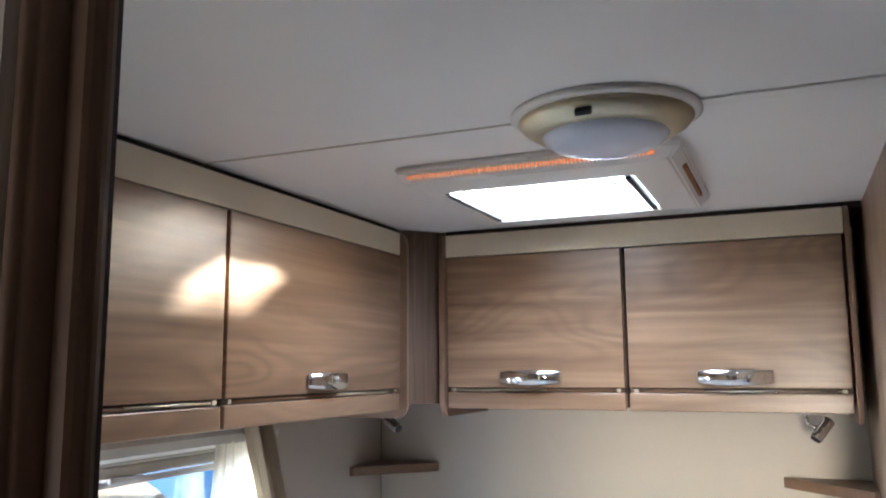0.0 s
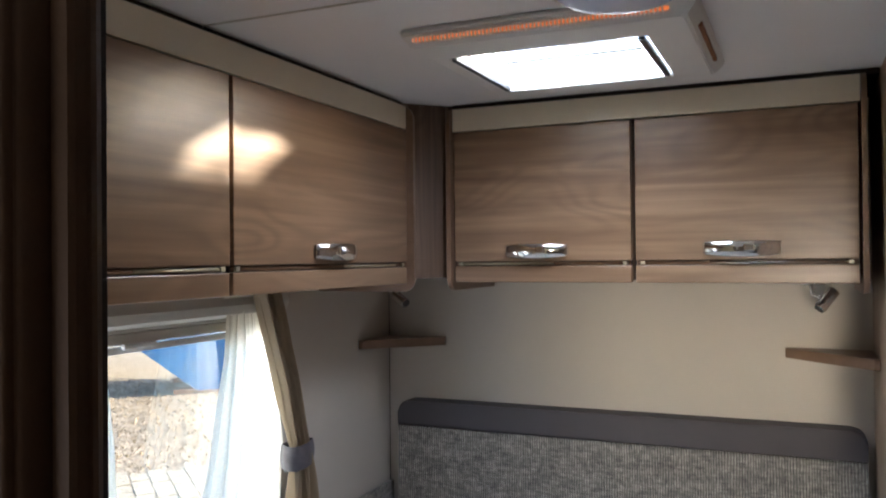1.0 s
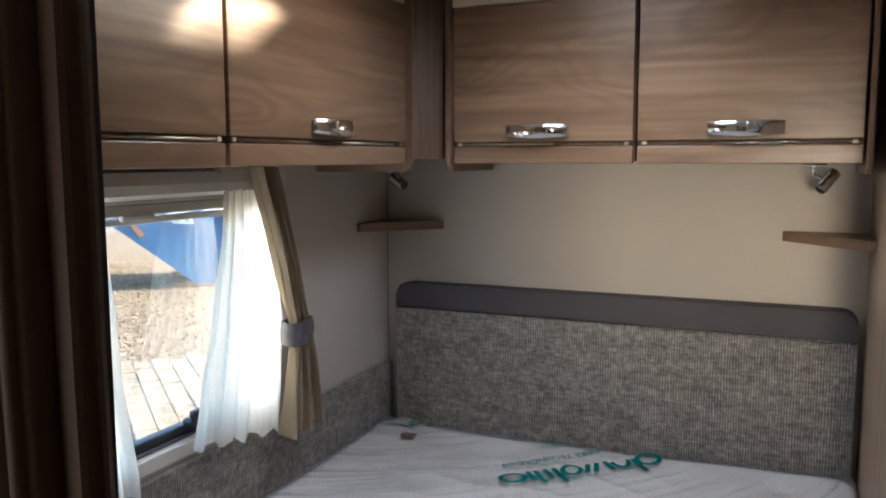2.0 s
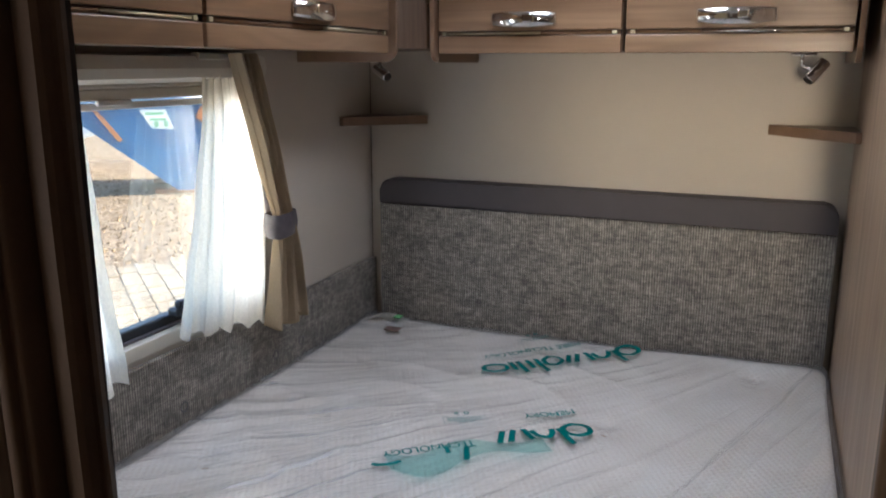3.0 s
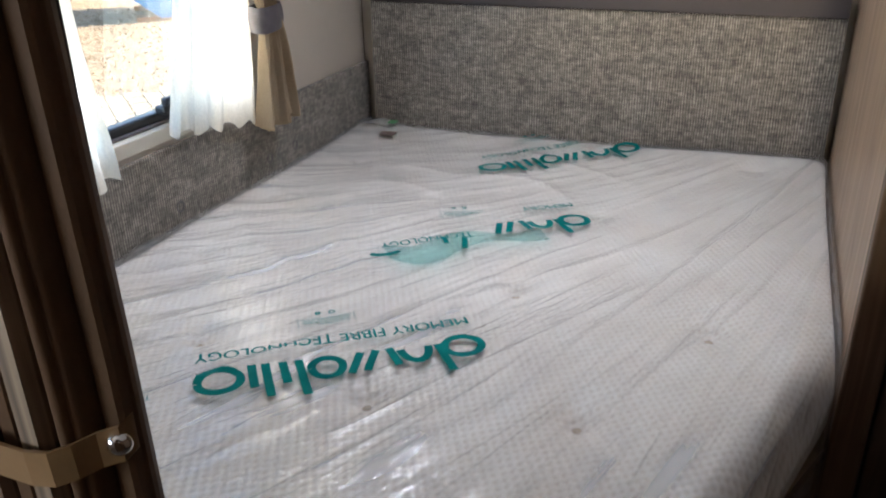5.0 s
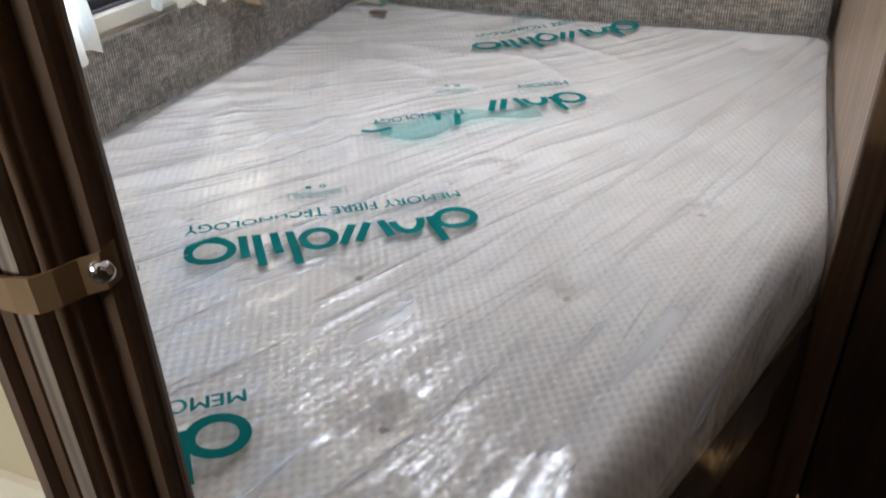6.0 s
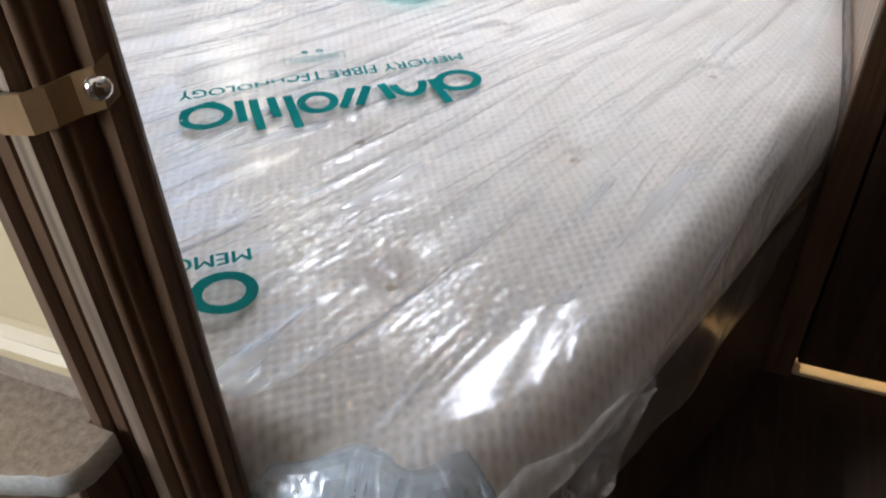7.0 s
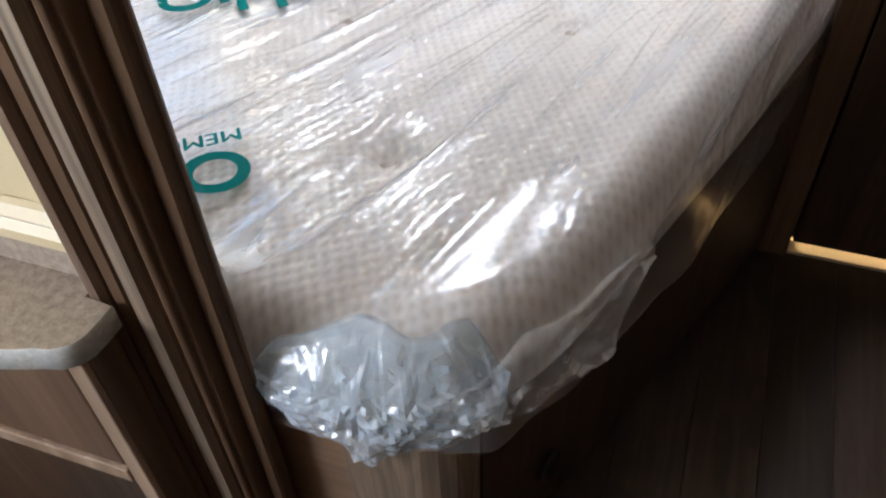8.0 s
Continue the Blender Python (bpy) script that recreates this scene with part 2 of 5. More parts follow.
def mattress_material():
    n = Nodes("quilted_mattress_fabric")
    vec = n.coords((1, 1, 1), (0, 0, 12))
    sep = n.add("ShaderNodeSeparateXYZ", Vector=vec)
    k = 2 * math.pi / 0.0178
    a = n.math("SINE", n.math("MULTIPLY", sep.outputs[0], k))
    b = n.math("SINE", n.math("MULTIPLY", sep.outputs[1], k * 0.86))
    dots = n.math("MULTIPLY", a, b)
    soft = n.noise(n.coords((7, 7, 7)), 1.0, 3, 0.5)
    weave = n.noise(n.coords((600, 600, 600)), 1.0, 2, 0.5)
    # Dips of the weave are also darkened in colour, as the shade in them.
    pit_shade = n.ramp(dots, [(0.12, (1, 1, 1)), (0.75, (0.87, 0.835, 0.80))])
    col = n.mix(1.0, n.ramp(soft, [(0.3, (0.76, 0.705, 0.64)), (0.7, (0.85, 0.81, 0.755))]), pit_shade, "MULTIPLY")
    h = n.math("SUBTRACT", n.math("MULTIPLY", weave, 0.15), n.math("MULTIPLY", dots, 0.5))
    return n.finish(col, 0.8, normal=n.bump(h, 0.4, 0.004))


PULL = (1.75, 0.55)   # the folds of the film fan out from here


def film_material(name, tint, gloss_floor, bump_strength, milk=0.05, milk_color=(0.8, 0.84, 0.88), rough=0.16, free=False):
    """Thin polythene: lets light straight through, slightly milky, with a glossy skin stronger at grazing angles."""
    n = Nodes(name)
    tc = n.tree.nodes.new("ShaderNodeTexCoord")
    sep = n.add("ShaderNodeSeparateXYZ", Vector=tc.outputs["Object"])
    dx, dy = n.math("SUBTRACT", PULL[0], sep.outputs[0]), n.math("SUBTRACT", PULL[1], sep.outputs[1])
    ang = n.math("ARCTAN2", dx, dy)
    far = n.math("SQRT", n.math("ADD", n.math("MULTIPLY", dx, dx), n.math("MULTIPLY", dy, dy)))

    def fan(across, along, seed):
        comb = n.add("ShaderNodeCombineXYZ", X=n.math("MULTIPLY", ang, across), Y=n.math("MULTIPLY", far, along), Z=seed)
        return comb.outputs[0]

    def crease(vec, power, detail, distortion):
        v = n.math("ABSOLUTE", n.math("SUBTRACT", n.noise(vec, 1.0, detail, 0.5, distortion), 0.5))
        return n.math("POWER", n.math("SUBTRACT", 1.0, n.math("MULTIPLY", v, 2.0)), power)
    if free:
        long_fold = crease(n.coords((11, 11, 9)), 5.0, 2, 0.8)
        mid_fold = crease(n.coords((34, 34, 26)), 4.0, 2, 0.8)
        facets = n.add("ShaderNodeTexVoronoi", Vector=n.coords((38, 38, 24)), Scale=1.0)
        facets.distance = "MANHATTAN"
        crinkle = n.math("MULTIPLY", facets.outputs["Distance"], 1.6)
        gather = patch = n.ramp(n.noise(n.coords((14, 14, 14)), 1.0, 2, 0.5), [(0.40, (0.2, 0.2, 0.2)), (0.60, (1, 1, 1))])
    else:
        gather = n.ramp(n.noise(fan(8, 1.3, 3.0), 1.0, 2, 0.5), [(0.38, (0.5, 0.5, 0.5)), (0.58, (1, 1, 1))])
        long_fold = crease(fan(17, 0.9, 1.0), 8.0, 1, 0.35)
        mid_fold = crease(fan(40, 1.7, 5.0), 5.0, 2, 0.8)
        crinkle = crease(fan(150, 7.0, 2.0), 2.5, 1, 0.25)
        patch = n.ramp(n.noise(fan(12, 2.2, 8.0), 1.0, 3, 0.5), [(0.45, (0.02, 0.02, 0.02)), (0.58, (1, 1, 1))])
    h = n.math("ADD", n.math("ADD", n.math("MULTIPLY", long_fold, 0.50), n.math("MULTIPLY", n.math("MULTIPLY", mid_fold, gather), 0.24)), n.math("MULTIPLY", n.math("MULTIPLY", crinkle, patch), 0.20))
    grip = n.math("MINIMUM", n.math("MAXIMUM", n.math("MULTIPLY", n.math("SUBTRACT", far, 1.35), 1.3), 0.12), 1.0)
    if not free:
        h = n.math("MULTIPLY", h, grip)
    normal = n.bump(h, bump_strength, 0.012)
    lw = n.add("ShaderNodeFresnel", IOR=1.5, Normal=normal)
    rise = n.math("MULTIPLY", lw.outputs[0], n.math("ADD", n.math("MULTIPLY", lw.outputs[0], 7.0), 0.45))
    fac = n.math("MINIMUM", n.math("ADD", rise, gloss_floor), 0.45)
    clear = n.add("ShaderNodeBsdfTransparent", Color=(*tint, 1))
    haze = n.add("ShaderNodeBsdfDiffuse", Color=(*milk_color, 1))
    doubled = n.ramp(long_fold, [(0.45, (0, 0, 0)), (0.92, (1, 1, 1))])
    whiten = n.math("ADD", n.math("MULTIPLY", n.math("MULTIPLY", doubled, patch), 0.24), n.math("MULTIPLY", n.math("MULTIPLY", mid_fold, gather), 0.08))
    body = n.add("ShaderNodeMixShader", Fac=n.math("ADD", n.math("MULTIPLY", whiten, grip), milk))
    n.put(body.inputs[1], clear)
    n.put(body.inputs[2], haze)
    gloss = n.add("ShaderNodeBsdfGlossy", Color=(1, 1, 1, 1), Roughness=rough, Normal=normal)
    mx = n.add("ShaderNodeMixShader", Fac=fac)
    n.put(mx.inputs[1], body)
    n.put(mx.inputs[2], gloss)
    n.put(n.out.inputs["Surface"], mx)
    return n.mat


def cloth_material(name, color, through, clear, scale):
    n = Nodes(name)
    weave = n.noise(n.coords((scale, scale, scale * 0.5)), 1.0, 3, 0.6)
    col = n.ramp(weave, [(0.3, tuple(c * 0.86 for c in color)), (0.7, color)])
    d = n.add("ShaderNodeBsdfDiffuse", Color=col)
    t = n.add("ShaderNodeBsdfTranslucent", Color=col)
    m1 = n.add("ShaderNodeMixShader", Fac=through)
    n.put(m1.inputs[1], d)
    n.put(m1.inputs[2], t)
    tr = n.add("ShaderNodeBsdfTransparent", Color=(1, 1, 1, 1))
    m2 = n.add("ShaderNodeMixShader", Fac=clear)
    n.put(m2.inputs[1], m1)
    n.put(m2.inputs[2], tr)
    n.put(n.out.inputs["Surface"], m2)
    return n.mat


def pane_material(name, tint=(0.96, 0.98, 0.98)):
    n = Nodes(name)
    fr = n.add("ShaderNodeFresnel", IOR=1.45)
    clear = n.add("ShaderNodeBsdfTransparent", Color=(*tint, 1))
    gloss = n.add("ShaderNodeBsdfGlossy", Color=(1, 1, 1, 1), Roughness=0.03)
    mx = n.add("ShaderNodeMixShader", Fac=n.math("MULTIPLY", fr.outputs[0], 0.35))
    n.put(mx.inputs[1], clear)
    n.put(mx.inputs[2], gloss)
    n.put(n.out.inputs["Surface"], mx)
    return n.mat


def gravel_material():
    n = Nodes("pea_gravel")
    v = n.add("ShaderNodeTexVoronoi", Vector=n.coords((22, 22, 22)), Scale=1.0)
    stones = n.ramp(v.outputs["Color"], [(0.1, (0.09, 0.058, 0.03)), (0.45, (0.22, 0.15, 0.085)), (0.85, (0.46, 0.37, 0.26))])
    big = n.noise(n.coords((0.8, 0.8, 0.8)), 1.0, 4, 0.6)
    col = n.mix(0.35, stones, n.ramp(big, [(0.3, (0.12, 0.083, 0.048)), (0.7, (0.26, 0.19, 0.118))]))
    return n.finish(col, 0.85, normal=n.bump(v.outputs["Distance"], 0.8, 0.02))


M_FABRIC = fabric_material()
M_MATTRESS = mattress_material()
M_FILM = film_material("clear_polythene", (0.97, 0.98, 0.985), 0.0, 1.0, 0.12, (0.82, 0.84, 0.87), 0.17)
# Blue in the milky tint and colour stands for window light reflected on the bag.
M_FILM_BAG = film_material("milky_polythene", (0.86, 0.93, 0.97), 0.05, 0.35, 0.27, (0.80, 0.91, 1.0), 0.24, True)
M_FLAP = film_material("hazy_polythene", (0.93, 0.94, 0.94), 0.0, 0.35, 0.14, (0.75, 0.74, 0.72), 0.2, True)
M_TINT = film_material("teal_tinted_polythene", (0.66, 0.95, 0.93), 0.02, 0.4)
M_VOILE = cloth_material("white_voile", (0.93, 0.885, 0.76), 0.6, 0.08, 260)
M_CURTAIN = cloth_material("cream_curtain_cloth", (0.41, 0.32, 0.215), 0.08, 0.0, 320)
M_GLASS = pane_material("acrylic_pane")
M_GRAVEL = gravel_material()
M_PAVER = plain("concrete_paver", (0.31, 0.26, 0.19), 0.85, vary=0.3, scale=3, grain=60, bump=0.5)
M_SKIP = plain("blue_skip_paint", (0.008, 0.098, 0.245), 0.6, vary=0.25, scale=2.2, grain=20)
M_RUST = plain("rusty_steel", (0.30, 0.12, 0.045), 0.7, vary=0.35, scale=9)
M_SIGN = plain("white_sign", (0.75, 0.76, 0.72), 0.5, vary=0.05)
M_GREEN = plain("green_print", (0.12, 0.38, 0.16), 0.5)
M_TRAILER = plain("white_trailer_panel", (0.62, 0.67, 0.74), 0.4, vary=0.05)
M_TYRE = plain("tyre_rubber", (0.02, 0.02, 0.02), 0.8)
M_ROOF = plain("white_roof_skin", (0.72, 0.72, 0.70), 0.5)

# Weak emission stands for sunlight through orange vent plastic; no lamp is there.
glow = Nodes("sunlit_grille_glow")
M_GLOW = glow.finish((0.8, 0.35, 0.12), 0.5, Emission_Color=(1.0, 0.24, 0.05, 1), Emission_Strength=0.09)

# ---------- structure ----------
# west wall with the bedroom window and the kitchen window (openings as gaps between solid pieces)
WIN_Y0, WIN_Y1, WIN_Z0, WIN_Z1 = -1.44, -0.66, 0.80, 1.43


def wall_with_openings(name, x0, x1, y0, y1, z0, z1, holes, axis, material, label):
    """A wall along y (axis 'y') or x; holes: (start, end, bottom, top) in order along it."""
    bm = new_bm()

    def slab(a, b, c, d):
        if b - a > 1e-4 and d - c > 1e-4:
            if axis == "y":
                box(bm, (x0, a, c), (x1, b, d))
            else:
                box(bm, (a, y0, c), (b, y1, d))
    at, end = (y0, y1) if axis == "y" else (x0, x1)
    for h0, h1, b0, b1 in holes:
        slab(at, h0, z0, z1)
        slab(h0, h1, z0, b0)
        slab(h0, h1, b1, z1)
        at = h1
    slab(at, end, z0, z1)
    return solid(name, bm, material, label, "wall", "structure")


wall_with_openings("wall_west", -0.035, 0.0, -5.1, 0.035, -0.03, 1.99, [(-3.6, -2.7, 0.95, 1.45), (WIN_Y0, WIN_Y1, WIN_Z0, WIN_Z1)], "y", M_WALL,
                   "pale greige wall board with a window opening")
wall_with_openings("wall_north", 0.0, 2.235, 0.0, 0.035, -0.03, 1.99, [], "x", M_WALL, "plain pale greige wall board above the headboard")
wall_with_openings("wall_south", 0.0, 2.235, -5.1, -5.065, -0.03, 1.99, [(1.35, 2.05, 1.12, 1.60)], "x", M_WALL, "pale end wall with a wide window opening")
# Unseen; made dark to cut light bounced onto the bed's slanted side.
wall_with_openings("wall_east", 2.235, 2.27, -5.1, 0.035, -0.03, 1.99, [], "y", M_WOOD_V, "unseen side wall, dark elm to cut bounced light")
solid("wall_bedroom_partition", box(new_bm(), (1.432, -1.13, 0.0), (1.462, -0.001, 1.949)), M_WOOD_PANEL,
      "pale elm effect partition beside the bed", "wall", "structure")
solid("wall_left_partition", box(new_bm(), (0.001, -2.075, 0.0), (0.7755, -2.05, 1.949)), M_CREAM_PANEL,
      "cream panelled partition behind the worktop", "wall", "structure")

# Unseen walls added behind the doorway to block and shape the front window's light.
solid("wall_half_height", box(new_bm(), (1.2005, -2.99, 0.0), (2.234, -2.96, 1.14)), M_WOOD_V, "added unseen low wall blocking light from the front window", "wall", "structure")

# Added blockers that keep window light off the lockers and door post.
solid("wall_header", box(new_bm(), (1.2005, -2.99, 1.47), (2.234, -2.96, 1.949)), M_WOOD_V, "added unseen upper wall blocking light from the front window", "wall", "structure")
solid("wall_stub", box(new_bm(), (0.85, -2.99, 0.0), (1.20, -2.96, 1.949)), M_WOOD_V, "added unseen stub wall blocking light from the front window", "wall", "structure")

# corner seam between west and north walls
solid("trim_corner_seam", box(new_bm(), (0.0005, -0.002, 0.55), (0.002, -0.0005, 1.45)), M_GAP, "thin dark seam in the wall corner", "trim", "structure")

# floor: base sheet and planks
floor = solid("floor", box(new_bm(), (0.0, -5.065, -0.03), (2.235, 0.0, -0.004)), M_FLOOR, "dark brown wood plank vinyl floor", "floor", "structure")

# ceiling with the hatch opening; joint strip across it
HX0, HX1, HY0, HY1 = 0.622, 1.008, -0.925, -0.575
bm = new_bm()
for lo, hi in (((0.0, -5.065, 1.95), (HX0, 0.0, 1.99)), ((HX1, -5.065, 1.95), (2.235, 0.0, 1.99)), ((HX0, -5.065, 1.95), (HX1, HY0, 1.99)), ((HX0, HY1, 1.95), (HX1, 0.0, 1.99))):
    box(bm, lo, hi)
solid("ceiling", bm, M_CEIL, "plain off-white ceiling board with a roof hatch", "ceiling", "structure")
solid("trim_ceiling_seam", box(new_bm(), (0.0, -1.2395, 1.9475), (0.90, -1.2365, 1.9499)), M_BLIND, "fine joint line across the ceiling", "trim", "structure")
solid("trim_ceiling_strip", box(new_bm(), (1.12, -1.246, 1.946), (1.43, -1.214, 1.9499), 0.0015), M_WHITE, "white cover strip on the ceiling joint", "trim", "structure")

# solid dark strips above the lockers; the gaps' shade is put into their colour
solid("trim_locker_gap_west", box(new_bm(), (0.0, -2.04, 1.936), (0.268, -0.43, 1.9496)), M_GAP, "dark strip coloured as the shade in the gap above the lockers", "trim", "structure")
solid("trim_locker_gap_north", box(new_bm(), (0.37, -0.318, 1.936), (1.43, -0.001, 1.9496)), M_GAP, "dark strip coloured as the shade in the gap above the lockers", "trim", "structure")

# ---------- overhead lockers ----------
FW, FN = 0.287, -0.336      # door faces of the west and north rows


def mapped(row, a, depth, z):
    """Row coordinates to the room: a runs along the row, depth is measured out from the wall."""
    return (depth, -a, z) if row == "west" else (a, -depth, z)


def row_box(bm, row, a0, a1, d0, d1, z0, z1, bevel=0.0):
    p, q = mapped(row, a0, d0, z0), mapped(row, a1, d1, z1)
    return box(bm, tuple(map(min, p, q)), tuple(map(max, p, q)), bevel)


def bow_handle(row, a0, a1, depth, z, door):
    """A bowed chrome pull with a push catch in its middle."""
    n, half, height = 28, (a1 - a0) / 2, 0.036
    mid = (a0 + a1) / 2
    bm = new_bm()
    rings = []
    for i in range(n + 1):
        u = -1 + 2 * i / n
        bulge = 0.005 + 0.021 * (1 - abs(u) ** 2.4)
        h = height / 2 * (1 - 0.12 * u * u)
        drop = -0.004 * (1 - u * u)
        section = [(bulge, h), (bulge + 0.003, h * 0.8), (bulge + 0.004, 0), (bulge + 0.002, -h * 0.85 + drop), (bulge - 0.003, -h + drop), (bulge - 0.005, -h * 0.7), (bulge - 0.004, h * 0.7)]
        rings.append([bm.verts.new(mapped(row, mid + u * half, depth + d, z + e)) for d, e in section])
    for r, q in zip(rings, rings[1:]):
        for k in range(len(r)):
            bm.faces.new((r[k], r[(k + 1) % len(r)], q[(k + 1) % len(r)], q[k]))
    bm.faces.new(rings[0])
    bm.faces.new(list(reversed(rings[-1])))
    handle = part("handle", bm, M_CHROME, door, "bowed chrome pull handle", True)
    part("back_plate", row_box(new_bm(), row, a0 + 0.004, a1 - 0.004, depth - 0.001, depth + 0.004, z - 0.017, z + 0.016, 0.0015), M_SATIN, handle)
    part("catch_button", row_box(new_bm(), row, mid + 0.004, mid + 0.03, depth + 0.0265, depth + 0.033, z - 0.009, z + 0.012, 0.003), M_CHROME, handle)
    return handle


def locker(row, a0, a1, depth, handle_at, strip_at, label):
    base = mapped(row, (a0 + a1) / 2, depth / 2, 1.456)
    unit = thing("overhead_locker", base, label, "locker", "overhead lockers")
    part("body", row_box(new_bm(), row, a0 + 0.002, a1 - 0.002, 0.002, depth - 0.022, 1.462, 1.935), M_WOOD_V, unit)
    part("fascia", row_box(new_bm(), row, a0 - 0.002, a1 + 0.002, depth - 0.02, depth - 0.004, 1.874, 1.936), M_CREAM, unit, "cream top fascia")
    door = part("door", row_box(new_bm(), row, a0 + 0.003, a1 - 0.003, depth - 0.019, depth, 1.513, 1.871, 0.0025), M_WOOD_H, unit, "elm effect flap door")
    part("bottom_rail", row_box(new_bm(), row, a0 + 0.003, a1 - 0.003, depth - 0.02, depth - 0.002, 1.456, 1.500, 0.0025), M_WOOD_H, unit)
    part("groove", row_box(new_bm(), row, a0 + 0.004, a1 - 0.004, depth - 0.021, depth - 0.012, 1.498, 1.515), M_GAP, unit)
    s0, s1, r, metal = strip_at
    p, q = mapped(row, s0, depth - 0.009, 1.5065), mapped(row, s1, depth - 0.009, 1.5065)
    part("trim_strip", tube(new_bm(), p, q, r, n=16), metal, unit, "slim metal strip", True)
    part("strip_rest", tube(new_bm(), mapped(row, a0 + 0.006, depth - 0.0125, 1.5065), mapped(row, a1 - 0.006, depth - 0.0125, 1.5065), 0.0045, n=12), M_EDGE, unit, "", True)
    for hinge in (a0 + 0.02, a1 - 0.02):
        part("strip_clip", row_box(new_bm(), row, hinge - 0.006, hinge + 0.006, depth - 0.014, depth - 0.003, 1.502, 1.511, 0.002), M_SATIN, unit)
    bow_handle(row, *handle_at, depth, 1.541, door)
    return unit


locker("west", 0.438, 1.180, FW, (0.728, 0.902), (0.50, 0.76, 0.0035, M_SATIN), "elm effect overhead locker with closed door above window")
locker("west", 1.184, 1.93, FW, (1.50, 1.674), (1.20, 1.42, 0.0035, M_SATIN), "elm effect overhead locker with closed door and cream fascia")
locker("north", 0.378, 0.870, -FN, (0.532, 0.703), (0.39, 0.66, 0.003, M_SATIN), "elm effect overhead locker with chrome handle above bed")
locker("north", 0.874, 1.386, -FN, (1.042, 1.219), (1.055, 1.36, 0.0052, M_CHROME), "wide elm effect overhead locker with chrome handle above bed")


def end_panel(row, a, depth, label):
    """A board that closes a row of lockers, with rounded front corners, a little proud of the doors."""
    t = 0.012
    outline = rounded(0.002, 1.433, depth, 1.940, (0.002, 0.035, 0.04, 0.002))
    bm = new_bm()
    if row == "west":
        prism(bm, outline, "y", -a - t / 2, -a + t / 2, 0.002)
    else:
        prism(bm, [(-d, z) for d, z in outline], "x", a - t / 2, a + t / 2, 0.002)
    return solid("locker_end_panel", bm, M_EDGE, label, "panel", "", "locker end panels")


end_panel("west", 0.430, 0.304, "rounded elm end panel of the side lockers")
end_panel("north", 0.370, 0.352, "rounded elm end panel of the bed lockers")
end_panel("north", 1.395, 0.352, "rounded elm end panel beside the partition")

# upright corner filler between the two rows
corner_filler = thing("locker_corner_panel", (0.2, -0.2, 1.468), "dark elm filler panel between the two rows of lockers", "panel")
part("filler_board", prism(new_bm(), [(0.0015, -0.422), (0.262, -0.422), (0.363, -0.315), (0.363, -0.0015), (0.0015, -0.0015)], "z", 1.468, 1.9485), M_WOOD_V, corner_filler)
for at in ((0.272, -0.4145), (0.3565, -0.325)):
    part("cover_bead", tube(new_bm(), (*at, 1.470), (*at, 1.947), 0.0045, n=12), M_EDGE, corner_filler, "slim elm cover bead", True)

# ---------- roof hatch ----------
hatch = thing("roof_hatch", (0.84, -0.80, 1.95), "white plastic roof hatch with bright clear lid in ceiling", "roof hatch")
bm = new_bm()
# frame: four mitred members with a sloped outer edge
OX0, OX1, OY0, OY1, ZB = 0.578, 1.112, -1.062, -0.545, 1.916
outer, lip, inner = ((OX0, OY0), (OX1, OY0), (OX1, OY1), (OX0, OY1)), ((OX0 + 0.016, OY0 + 0.02), (OX1 - 0.022, OY0 + 0.02), (OX1 - 0.022, OY1 - 0.014), (OX0 + 0.016, OY1 - 0.014)), ((HX0, HY0), (HX1, HY0), (HX1, HY1), (HX0, HY1))
rings = [[bm.verts.new((x, y, z)) for x, y in loop] for loop, z in ((outer, 1.9498), (outer, 1.938), (lip, ZB), (inner, ZB + 0.004), (inner, 1.9495))]
for r, q in zip(rings, rings[1:]):
    for k in range(4):
        bm.faces.new((r[k], r[(k + 1) % 4], q[(k + 1) % 4], q[k]))
for k in range(4):
    bm.faces.new((rings[0][k], rings[0][(k + 1) % 4], rings[-1][(k + 1) % 4], rings[-1][k]))
bmesh.ops.bevel(bm, geom=[e for e in bm.edges if abs(e.verts[0].co.z - e.verts[1].co.z) < 0.03], offset=0.004, segments=2, affect="EDGES")
part("frame", bm, M_WHITE, hatch)
# side runners of the blind, dark
for x in (HX0 + 0.004, HX1 - 0.016):
    part("runner", box(new_bm(), (x, HY0 + 0.002, ZB - 0.001), (x + 0.012, HY1 - 0.002, ZB + 0.012), 0.002), M_BLACK, hatch, "dark side runner")
part("blind_bar", box(new_bm(), (HX0, HY1 - 0.022, ZB - 0.003), (HX1, HY1 - 0.004, ZB + 0.012), 0.003), M_WHITE, hatch)
for i in range(62):
    x = 0.606 + i * 0.00735
    part("grille_slat", box(new_bm(), (x, OY0 + 0.0035, 1.9215), (x + 0.0030, OY0 + 0.014, 1.9365)), M_WHITE, hatch) if i == 0 else None
    if i:
        ob = new("grille_slat", bpy.data.meshes["grille_slat"])
        ob.parent, ob.matrix_parent_inverse = hatch, Matrix.Translation(-hatch.location)
        ob.location = (i * 0.00735, 0, 0)
# Emitting strip in place of sunlit orange plastic.
part("grille_light", box(new_bm(), (0.602, OY0 + 0.006, 1.9250), (1.066, OY0 + 0.012, 1.9345)), M_GLOW, hatch, "orange strip behind the vent slats, glowing as if sunlit")
part("side_vent", box(new_bm(), (OX1 - 0.013, -0.94, 1.9225), (OX1 - 0.006, -0.66, 1.9345), 0.001), M_RUST, hatch, "brownish vent slot")
# lid above the roof: upstand and clear pane
bm = new_bm()
